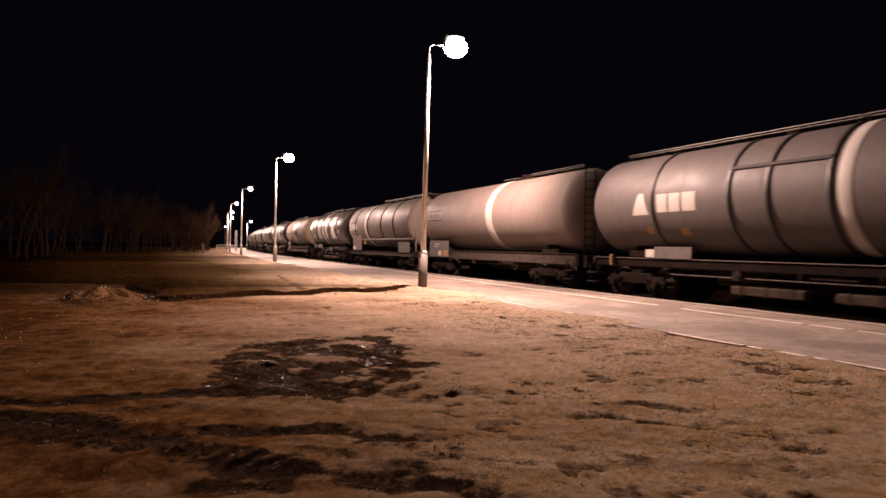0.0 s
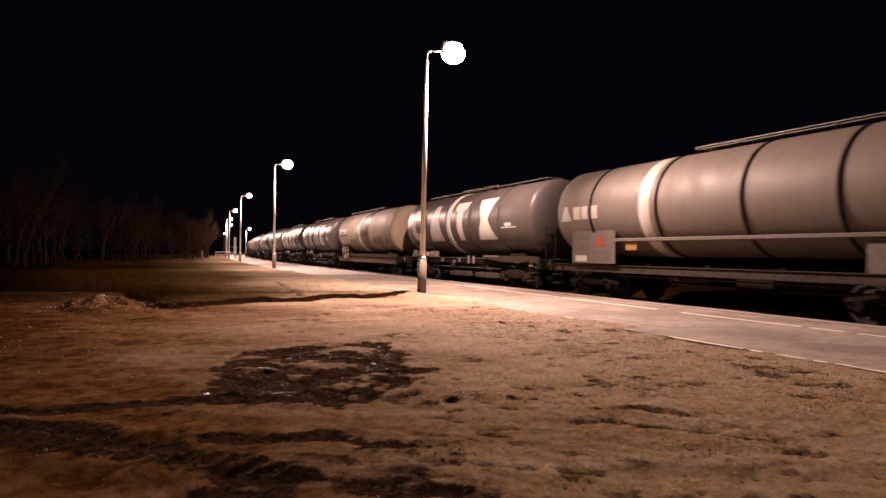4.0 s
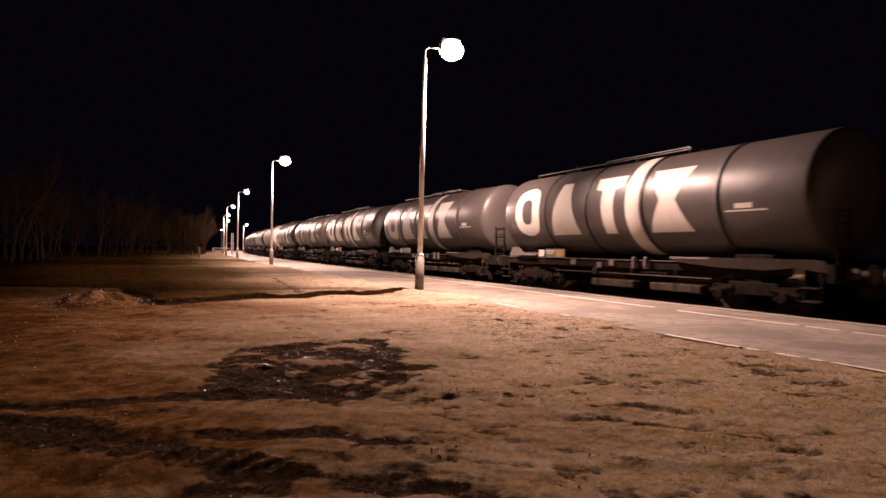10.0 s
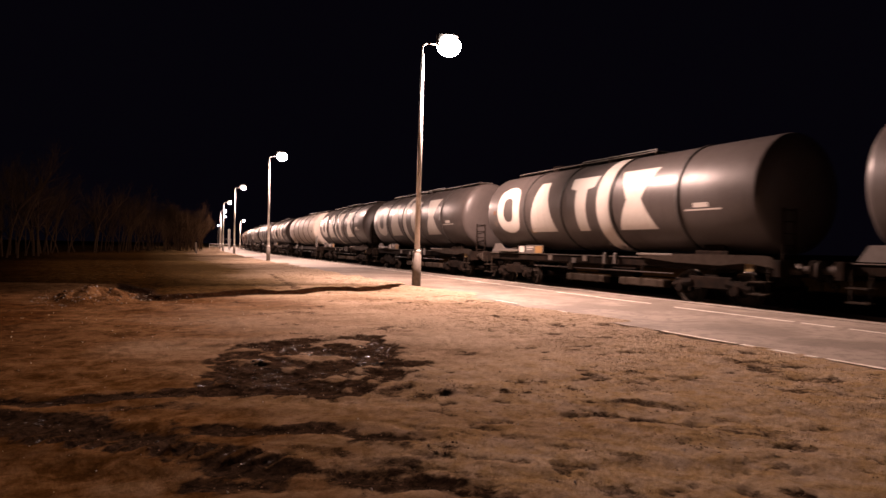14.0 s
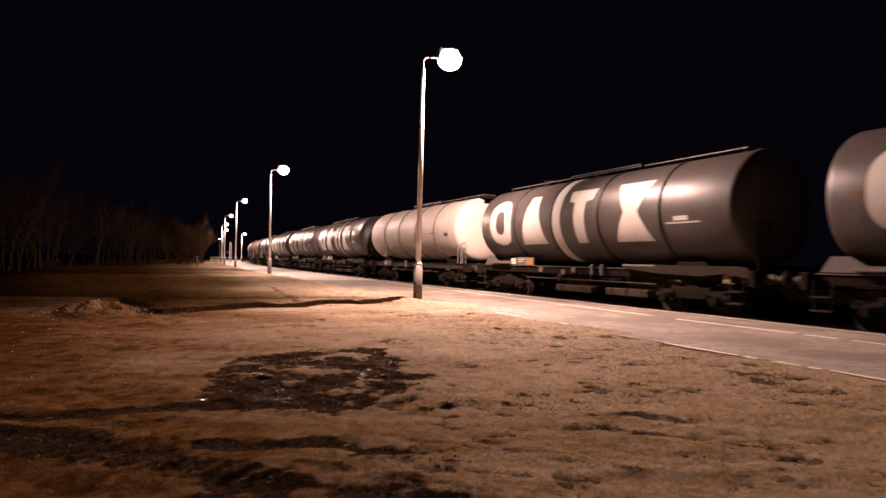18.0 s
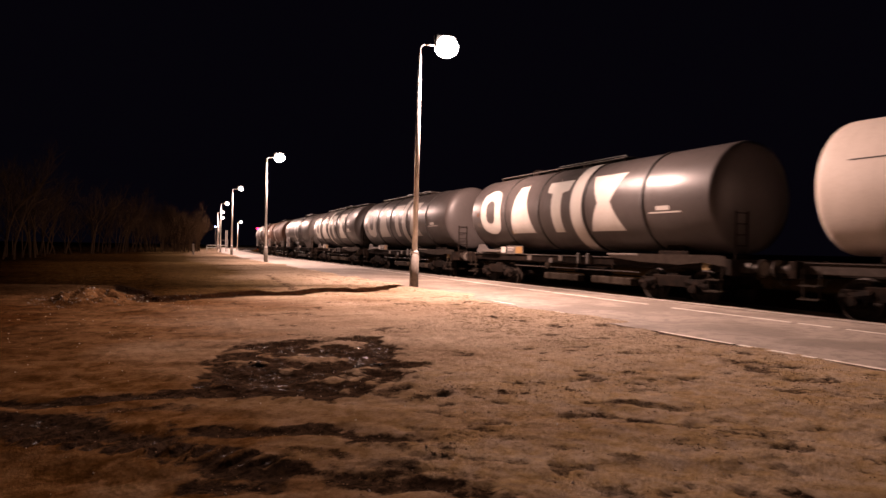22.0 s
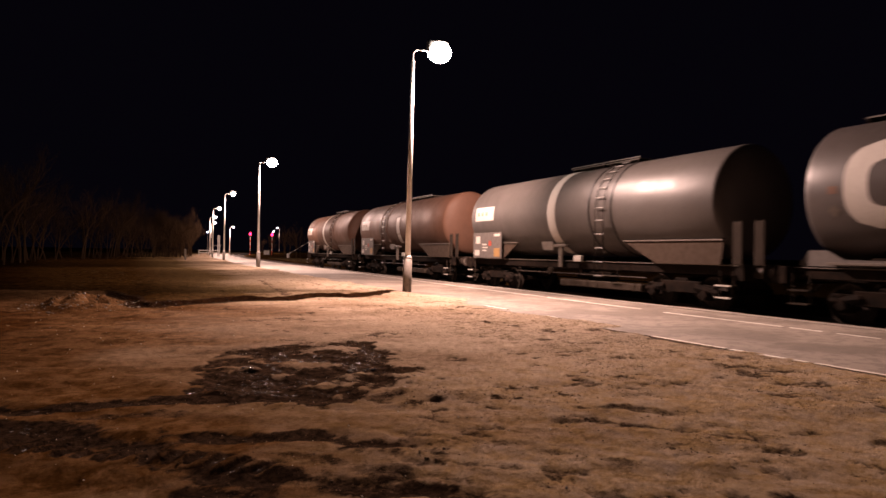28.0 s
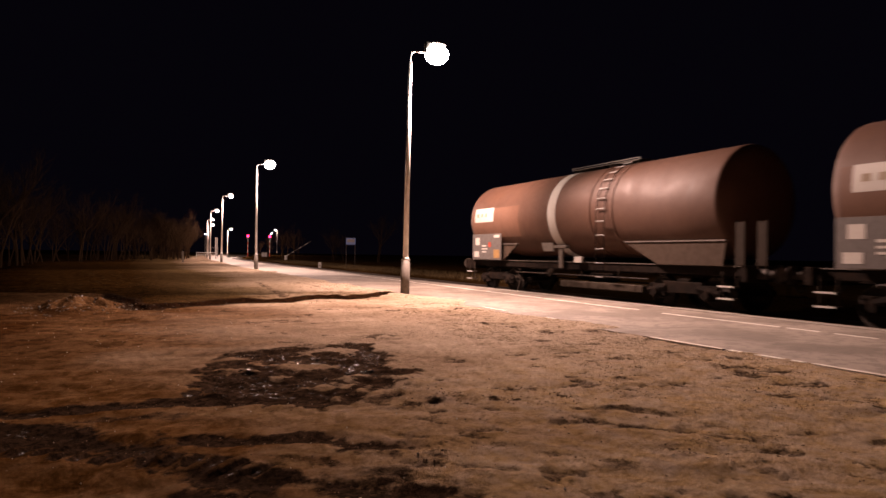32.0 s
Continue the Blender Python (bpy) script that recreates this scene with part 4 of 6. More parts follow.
def underframe(parent, sill=UNDER, depth=(0.98, 1.22), side=0.95, skirt=()):
    bm = bmesh.new()
    for sx in (-1, 1):
        box(bm, sx * 0.35 - 0.07, sx * 0.35 + 0.07, -6.9, 6.9, 0.92, 1.24, 0.01)
    for y in (-4.6, -2.2, 0, 2.2, 4.6):
        box(bm, -side, side, y - 0.08, y + 0.08, 0.98, 1.18, 0.01)
    part("centre_sill", bm, UNDER, parent)
    for sx in (-1, 1):
        bm = bmesh.new()
        box(bm, sx * side - 0.05, sx * side + 0.05, -6.9, 6.9, depth[0], depth[1], 0.012)
        beam = part("side_sill", bm, sill, parent)
        bm = bmesh.new()
        box(bm, sx * (side + 0.03) - 0.06, sx * (side + 0.03) + 0.06, -6.9, 6.9, depth[1] + 0.003, depth[1] + 0.023)
        # on dark sills the flange is paler than the beam
        part("flange", bm, PLATE_PALE if sill is UNDER else sill, beam, "pale top flange")
    for e in (-1, 1):
        bm = bmesh.new()
        box(bm, -1.30, 1.30, e * 6.98 - 0.09, e * 6.98 + 0.09, 0.86, 1.26, 0.015)
        hs = part("headstock", bm, UNDER, parent)
        for sx in (-1, 1):
            bm = bmesh.new()
            ya, yb = e * 7.07, e * (BUFFER - 0.04)
            rod(bm, (sx * 0.875, ya, 1.06), (sx * 0.875, (ya + yb) / 2, 1.06), 0.13, seg=14)
            rod(bm, (sx * 0.875, (ya + yb) / 2, 1.06), (sx * 0.875, yb, 1.06), 0.09, seg=14)
            rod(bm, (sx * 0.875, yb, 1.06), (sx * 0.875, e * BUFFER, 1.06), 0.23, 0.21, 20)
            part("buffer", bm, STEEL, hs)
            # pale disc: the lit look of the buffer head is in its colour
            bm = bmesh.new()
            rod(bm, (sx * 0.875, e * (BUFFER + 0.001), 1.06), (sx * 0.875, e * (BUFFER + 0.012), 1.06), 0.17, seg=18)
            part("buffer_face", bm, PLATE_PALE, hs, "buffer face with its lit look put into pale paint")
        bm = bmesh.new()
        rod(bm, (0, e * 7.07, 1.05), (0, e * 7.35, 1.05), 0.045)
        pipe(bm, [(-0.04, e * 7.33, 1.05), (-0.04, e * 7.5, 0.72)], 0.025)
        part("coupling", bm, UNDER, hs)
        bm = bmesh.new()
        pipe(bm, [(0.30, e * 7.05, 0.92), (0.28, e * 7.3, 0.62), (0.22, e * 7.48, 0.66)], 0.025)
        part("brake_hose", bm, RIB, hs)
        for sx in (-1, 1):
            bm = bmesh.new()
            x = sx * 1.26
            for z in (0.42, 0.72):
                box(bm, x - 0.14, x + 0.14, e * 6.55 - 0.22, e * 6.55 + 0.22, z, z + 0.03)
            rod(bm, (x, e * 6.55 - 0.2, 0.42), (x, e * 6.55 - 0.2, 1.1), 0.018)
            rod(bm, (x, e * 6.55 + 0.2, 0.42), (x, e * 6.55 + 0.2, 1.1), 0.018)
            part("step", bm, DARK_PLATE, parent)
    # brake gear below the middle
    bm = bmesh.new()
    rod(bm, (-0.55, -1.6, 0.72), (-0.55, -0.5, 0.72), 0.17, seg=16)
    rod(bm, (0.4, 0.4, 0.75), (0.4, 1.3, 0.75), 0.15, seg=16)
    rod(bm, (0, -4.0, 0.62), (0, 4.0, 0.62), 0.025)
    part("brake_cylinder", bm, UNDER, parent)
    for y0, y1 in skirt:
        bm = bmesh.new()
        box(bm, -1.16, -0.86, y0, y1, 0.38, 0.61, 0.03)
        for y in (y0 + 0.3, (y0 + y1) / 2, y1 - 0.3):
            box(bm, -1.17, -0.85, y - 0.03, y + 0.03, 0.37, 0.62, 0.01)
        part("equipment_trough", bm, RUSTY, parent, "rusty brown trough hung below the sill")
    bm = bmesh.new()
    rod(bm, (-1.06, -3.6, 0.80), (-1.06, 3.4, 0.80), 0.022)
    part("brake_pipe", bm, STEEL, parent)
    for y in (-2.3, -0.5, 1.3):
        bm = bmesh.new()
        box(bm, -1.01, -0.96, y - 0.03, y + 0.03, 0.70, 1.0)
        part("beam_hanger", bm, UNDER, parent)
    bm = bmesh.new()
    rod(bm, (-1.02, 1.1, 0.86), (-1.14, 1.1, 0.86), 0.13, seg=12)
    rod(bm, (-1.14, 1.1, 0.86), (-1.17, 1.1, 0.86), 0.05, seg=8)
    part("hand_wheel", bm, DARK_PLATE, parent)


def saddles(parent, material=UNDER):
    for e in (-1, 1):
        bm = bmesh.new()
        y = e * 4.75
        box(bm, -0.90, 0.90, y - 0.55, y + 0.55, 1.26, 1.46, 0.02)
        for sx in (-1, 1):
            vs = [(-0.42, 1.26), (0.42, 1.26), (0.30, 1.72), (-0.30, 1.72)]
            pts = [[bm.verts.new((sx * xx, y + dy, z)) for dy, z in vs] for xx in (0.66, 0.78)]
            bm.faces.new(pts[0])
            bm.faces.new(pts[1][::-1])
            for i in range(4):
                j = (i + 1) % 4
                bm.faces.new((pts[0][i], pts[1][i], pts[1][j], pts[0][j]))
        bmesh.ops.recalc_face_normals(bm, faces=bm.faces)
        part("saddle", bm, material, parent)


def dome_cover(parent, d):
    bm = bmesh.new()
    y = from_rear(d)
    rod(bm, (0, y, TANK_Z + TANK_R - 0.05), (0, y, TANK_Z + TANK_R + 0.14), 0.32, seg=20)
    rod(bm, (0, y, TANK_Z + TANK_R + 0.14), (0, y, TANK_Z + TANK_R + 0.19), 0.36, 0.30, 20)
    part("manhole_cover", bm, UNDER, parent, smooth=False)


def mid_bracket(parent, d, material=GALV):
    """Pipe stand at the sill's middle."""
    bm = bmesh.new()
    y = from_rear(d)
    box(bm, -1.18, -1.08, y - 0.06, y + 0.06, 0.98, 1.34, 0.02)
    part("drain_stand", bm, material, parent)


def wagon(label, tank_material, sill=UNDER, depth=(0.98, 1.22), side=0.95):
    root = thing("tank_wagon", label, "tank wagon", "wagons of the goods train")
    tank(root, tank_material, front=0.22 if tank_material is GATE_DARK else 0.0)
    underframe(root, sill, depth, side, ((-0.75, 1.25), (-3.35, -1.45)) if tank_material in (GATE_DARK, GREY_MID) else ((-3.5, 0.45),) if tank_material in (SLATE, RUST) else ())
    bogie(root, 4.85)
    bogie(root, -4.85)
    saddles(root, UNDER)
    return root


def rib_at(root, d, w=0.11, proud=0.035, material=RIB):
    ring("rib", from_rear(d) - w / 2, from_rear(d) + w / 2, proud, material, root)


def band_at(root, d0, d1, material=MARK, label="white painted band"):
    ring("painted_band", from_rear(d1), from_rear(d0), 0.010, material, root, label)


def big_signs(root, early):
    """Four big plain white shapes along the side: oblong, triangle, wedge, hourglass."""
    z0, z1 = 2.05, 3.82

    def r(rows):
        return [(z, from_rear(b), from_rear(a)) for z, a, b in rows]
    marking(root, oblong(z0, z1, from_rear(2.35), from_rear(0.72)), label="big white oblong painted sign", name="painted_sign")
    marking(root, oblong(z0 + 0.42, z1 - 0.42, from_rear(1.88), from_rear(1.20)), GATE_DARK, name="sign_centre", proud=0.011)
    tri, wedge, glass = (3.85, 6.72, 9.20) if early else (3.80, 6.15, 8.68)
    marking(root, r([(z0, tri - 0.80, tri + 0.80), (z1, tri - 0.28, tri + 0.28)]), label="big white triangular painted sign", name="painted_sign")
    marking(root, r([(z0, wedge - 0.26, wedge + 0.26), (z1 - 0.42, wedge - 0.30, wedge + 0.30), (z1 - 0.36, wedge - 0.62, wedge + 0.62), (z1, wedge - 0.70, wedge + 0.70)]),
            label="big white wedge-shaped painted sign", name="painted_sign")
    zm = (z0 + z1) / 2
    marking(root, r([(z0, glass - 0.80, glass + 0.80), (zm, glass - 0.30, glass + 0.30), (z1, glass - 0.75, glass + 0.80)]), label="big white hourglass painted sign", name="painted_sign")


def dark_wagon(early_band, label):
    root = wagon(label, GATE_DARK)
    for d in ((2.72, 5.06, 7.66, 10.37) if not early_band else (2.60, 5.10, 7.66, 10.36)):
        rib_at(root, d)
    if early_band:
        band_at(root, 5.20, 5.66)
    else:
        band_at(root, 6.98, 7.56)
    big_signs(root, early_band)
    marking(root, bar_rows(2.50, 2.54, 10.6, 11.8), name="marking_line")
    marking(root, bar_rows(2.58, 2.70, 10.9, 11.4), name="marking_line")
    marking(root, bar_rows(2.02, 2.16, 2.95, 3.25), YELLOW, name="warning_label")
    walkway(root, 0.5, 4.7, rail=False)
    walkway(root, 4.8, 8.4)
    if early_band:
        walkway(root, 8.55, 12.3, rail=False, z=TANK_Z + TANK_R + 0.06)
    for d in (3.0, 6.2):
        dome_cover(root, d)
    sheet_panel(root, "data_plate", 2.16, 3.38, 1.24, 1.56, -1.06, PLATE_GREY, marks=((1.74, 2.10, 1.28, 1.52, WHITE), (2.26, 2.76, 1.46, 1.50, WHITE), (2.26, 2.66, 1.38, 1.41, WHITE), (2.86, 3.34, 1.27, 1.53, ORANGE)))
    marking(root, bar_rows(2.78, 2.94, 0.40, 0.60), RUST_FRESH, name="warning_label")
    marking(root, [(2.30, from_rear(0.52), from_rear(0.49)), (2.43, from_rear(0.63), from_rear(0.38)), (2.56, from_rear(0.52), from_rear(0.49))], PLATE_PALE, name="warning_label", label="pale diamond warning label")
    for d0, d1 in ((0.2, 1.7), (8.5, 9.9)):
        bm = bmesh.new()
        box(bm, -1.18, -0.80, from_rear(d1), from_rear(d0), 1.30, 1.36, 0.01)
        part("side_step_board", bm, PLATE_PALE, root)
    bm = bmesh.new()
    outline = ((8.6, 1.29), (8.6, 1.24), (10.0, 1.12), (11.5, 1.08), (12.3, 1.16), (13.2, 1.05), (13.0, 1.33), (12.7, 1.36), (10.0, 1.36))
    a = [bm.verts.new((-1.17, from_rear(d), z)) for d, z in outline]
    b = [bm.verts.new((-1.11, from_rear(d), z)) for d, z in outline]
    bm.faces.new(a)
    bm.faces.new(b[::-1])
    for i in range(len(outline)):
        j = (i + 1) % len(outline)
        bm.faces.new((a[i], b[i], b[j], a[j]))
    bmesh.ops.recalc_face_normals(bm, faces=bm.faces)
    part("tapered_sill_plate", bm, DARK_PLATE, root, "grey tapering plate along the frame")
    for d in (7.0, 7.5):
        mid_bracket(root, d, PLATE_GREY)
    for d, w, z, paint in ((3.9, 0.26, 1.02, PLATE_PALE), (5.3, 0.22, 0.96, PLATE_GREY), (5.9, 0.22, 1.04, PLATE_PALE), (12.35, 0.26, 0.96, YELLOW)):
        sheet_panel(root, "frame_plate", d - w / 2, d + w / 2, z, z + 0.18, -1.09, paint)
    bm = bmesh.new()
    outline = ((-0.55, 1.27), (1.75, 1.27), (1.70, 1.40), (0.45, 1.42), (0.10, 1.62), (-0.30, 1.62))
    a = [bm.verts.new((-0.99, from_rear(d), z)) for d, z in outline]
    b = [bm.verts.new((-0.93, from_rear(d), z)) for d, z in outline]
    bm.faces.new(a)
    bm.faces.new(b[::-1])
    for i in range(len(outline)):
        j = (i + 1) % len(outline)
        bm.faces.new((a[i], b[i], b[j], a[j]))
    bmesh.ops.recalc_face_normals(bm, faces=bm.faces)
    part("end_gusset", bm, PLATE_GREY, root, "grey tapering gusset under the tank's end")
    ladder(root, -6.85, -0.9, z1=2.5)
    return root


def wagon_smooth():
    root = wagon("pale grey smooth tank wagon with a white band", GREY_PALE, SILL_GREY, (0.92, 1.30), 1.12)
    band_at(root, 6.90, 7.42)
    z0, z1 = 2.80, 3.30
    for a, b, c, d in ((z0, z0 + 0.04, 0.27, 2.3), (z1 - 0.04, z1, 0.27, 2.3), (z0 + 0.14, z0 + 0.34, 0.45, 0.62), (z0 + 0.14, z0 + 0.34, 0.72, 1.05), (z0 + 0.14, z0 + 0.34, 1.15, 1.42), (z0 + 0.14, z0 + 0.34, 1.52, 1.95)):
        marking(root, bar_rows(a, b, c, d), DARK_PLATE if b - a < 0.1 else GREY_MID, name="dark_marking")
    marking(root, bar_rows(2.05, 2.30, 0.45, 0.75), REDP, name="warning_label")
    sheet_panel(root, "data_plate", 0.2, 2.55, 0.98, 1.80, -1.24, PLATE_GREY, marks=((1.35, 1.72, 1.04, 1.28, WHITE), (1.95, 2.48, 1.04, 1.32, ORANGE), (0.9, 1.5, 1.60, 1.64, WHITE), (0.9, 1.3, 1.48, 1.52, WHITE)))
    walkway(root, 6.4, 7.6, rail=False)
    walkway(root, 8.8, 12.3)
    dome_cover(root, 8.0)
    ladder(root, -6.85, -0.9)
    return root


def wagon_ribbed_warm():
    root = wagon("warm grey ribbed tank wagon with a pale ledge", GREY_WARM, SILL_GREY, (0.88, 1.10), 1.16)
    for d in (1.74, 4.69, 7.58, 9.97):
        rib_at(root, d, 0.09, 0.03, UNDER)
    band_at(root, 4.0, 4.45)
    bm = bmesh.new()
    box(bm, -1.36, -1.10, from_rear(12.6), from_rear(2.8), 1.86, 1.96, 0.015)
    part("ledge", bm, PLATE_PALE, root, "pale ledge along the tank's side")
    sheet_panel(root, "data_plate", 0.6, 2.8, 1.16, 2.24, -1.34, PLATE_PALE, marks=((0.75, 1.5, 1.95, 2.12, PLATE_GREY), (0.75, 1.5, 1.6, 1.8, PLATE_GREY), (1.9, 2.2, 1.7, 2.0, REDP), (1.75, 2.5, 1.25, 1.6, PLATE_GREY), (0.8, 1.4, 1.22, 1.42, WHITE)))
    sheet_panel(root, "side_panel", 10.4, 12.3, 1.12, 1.84, -1.26, PLATE_PALE)
    sheet_panel(root, "label_board", 3.2, 3.7, 1.60, 1.84, -1.28, ORANGE)
    for d in (13.35,):
        bm = bmesh.new()
        rod(bm, (-1.25, from_rear(d), 1.2), (-1.25, from_rear(d), 2.3), 0.035)
        box(bm, -1.28, -1.24, from_rear(d) - 0.08, from_rear(d) + 0.08, 1.3, 2.3)
        part("end_post", bm, PLATE_PALE, root)
    for a, b in ((2.58, 3.08),):
        marking(root, [(a, from_rear(0.72), from_rear(0.15)), (b, from_rear(0.50), from_rear(0.35))], name="painted_sign", label="small white painted sign")
        for d0, d1 in ((0.85, 1.2), (1.28, 1.6), (1.68, 2.1)):
            marking(root, bar_rows(a + 0.04, b - 0.04, d0, d1), name="painted_sign", label="small white painted sign")
    walkway(root, 5.1, 13.2)
    dome_cover(root, 5.6)
    return root


def wagon_first():
    root = wagon("grey ribbed tank wagon with a wide white band", GREY_MID)
    for d in (2.52, 5.16, 6.25, 7.75, 10.6):
        rib_at(root, d)
    band_at(root, 7.93, 8.22)
    bm = bmesh.new()
    box(bm, -1.42, -1.33, from_rear(7.75), from_rear(5.2), 3.50, 3.58, 0.01)
    part("side_rail", bm, RIB, root)
    z0, z1 = 2.50, 3.12
    marking(root, [(z0, from_rear(2.35), from_rear(1.70)), (z1, from_rear(2.15), from_rear(1.95))], name="painted_sign", label="white triangular painted sign")
    for d0, d1 in ((2.70, 3.10), (3.16, 3.56), (3.64, 4.10)):
        marking(root, bar_rows(z0 + 0.05, z1 - 0.06, d0, d1), name="painted_sign", label="white block painted sign")
    marking(root, bar_rows(1.95, 2.15, 2.1, 2.35), ORANGE, name="warning_label")
    marking(root, bar_rows(1.9, 2.1, 3.4, 3.7), ORANGE, name="warning_label")
    walkway(root, 0.3, 7.7)
    walkway(root, 7.8, 11.5)
    dome_cover(root, 6.0)
    sheet_panel(root, "data_plate", 2.2, 3.6, 1.24, 1.58, -1.06, PLATE_GREY, marks=((1.85, 2.2, 1.27, 1.50, WHITE),))
    mid_bracket(root, 0.4, YELLOW)
    ladder(root, -6.85, -0.5)
    return root


def wagon_cream():
    root = wagon("cream tank wagon with a dark brown middle section", CREAM, SILL_BROWN, (0.76, 1.05), 1.22)
    ring("middle_section", from_rear(7.95), from_rear(4.95), 0.008, BROWN, root, "dark brown painted middle section", seg=64)
    ring("painted_band", from_rear(6.05), from_rear(5.50), 0.016, MARK, root, "white painted band", seg=64)
    bm = bmesh.new()
    box(bm, -1.27, -1.05, -6.6, from_rear(2.6), 1.13, 1.34, 0.01)
    part("upper_ledge", bm, RUSTY, root)
    marking(root, bar_rows(2.66, 3.26, 0.25, 2.4), PLATE_GREY, "grey sign panel", "sign_panel", 0.010)
    marking(root, bar_rows(2.80, 3.22, 0.30, 2.34), MARK, "white sign panel", "sign_panel", 0.016)
    marking(root, bar_rows(2.88, 2.96, 0.8, 1.6), PLATE_GREY, name="marking_line", proud=0.021)
    marking(root, bar_rows(2.12, 2.55, 0.35, 0.62), REDP, name="warning_label")
    marking(root, bar_rows(2.12, 2.45, 0.66, 0.98), MARK, name="warning_label")
    marking(root, bar_rows(1.75, 2.40, 2.95, 4.9), CREAM_DULL, "brown painted patch", "painted_patch")
    marking(root, bar_rows(1.95, 2.45, 8.7, 10.6), CREAM_DULL, "brown painted patch", "painted_patch")
    marking(root, bar_rows(2.05, 2.35, 11.2, 11.8), CREAM_DULL, "brown painted patch", "painted_patch")
    sheet_panel(root, "data_plate", 0.45, 2.45, 0.95, 1.92, -1.33, SILL_GREY, marks=((0.6, 0.85, 1.52, 1.78, WHITE), (1.1, 1.62, 1.76, 1.80, WHITE), (1.1, 1.5, 1.66, 1.70, WHITE), (1.1, 1.7, 1.56, 1.60, WHITE), (1.1, 1.4, 1.46, 1.50, WHITE), (1.22, 1.58, 1.0, 1.24, WHITE), (1.9, 2.4, 1.05, 1.37, ORANGE), (1.9, 2.3, 1.62, 1.66, WHITE)))
    walkway(root, -0.4, 8.0)
    dome_cover(root, 6.6)
    ladder(root, 6.85, -0.9)
    return root


def wagon_white():
    root = wagon("off-white ribbed tank wagon", WHITE_TANK, SILL_GREY)
    # ribs in grey: the shade along them is put into their paint
    for d in (2.58, 5.05, 7.6, 10.1):
        rib_at(root, d, 0.11, 0.035, GREY_WARM)
    marking(root, bar_rows(3.36, 3.39, 0.55, 2.2), RIB, name="marking_line")
    for d in (12.55, 13.05):
        bm = bmesh.new()
        y = from_rear(d)
        pipe(bm, [(-1.22, y + 0.16, 1.25), (-1.22, y + 0.16, 2.12), (-1.22, y + 0.08, 2.22), (-1.22, y - 0.08, 2.22), (-1.22, y - 0.16, 2.12), (-1.22, y - 0.16, 1.25)], 0.022)
        part("hand_rail", bm, GALV, root, "pale bent hand rail")
    marking(root, bar_rows(2.55, 2.72, 11.3, 11.75), PLATE_GREY, name="sign_plate")
    marking(root, bar_rows(2.72, 2.75, 9.5, 10.3), RIB, name="marking_line")
    sheet_panel(root, "label_board", 2.05, 2.40, 1.58, 1.88, -1.32, ORANGE)
    sheet_panel(root, "data_plate", 1.4, 2.6, 1.02, 1.32, -1.08, PLATE_GREY, marks=((1.45, 1.85, 1.06, 1.27, WHITE),))
    mid_bracket(root, 5.3)
    walkway(root, 4.67, 8.4)
    walkway(root, 8.5, 13.2, rail=False)
    dome_cover(root, 8.0)
    return root


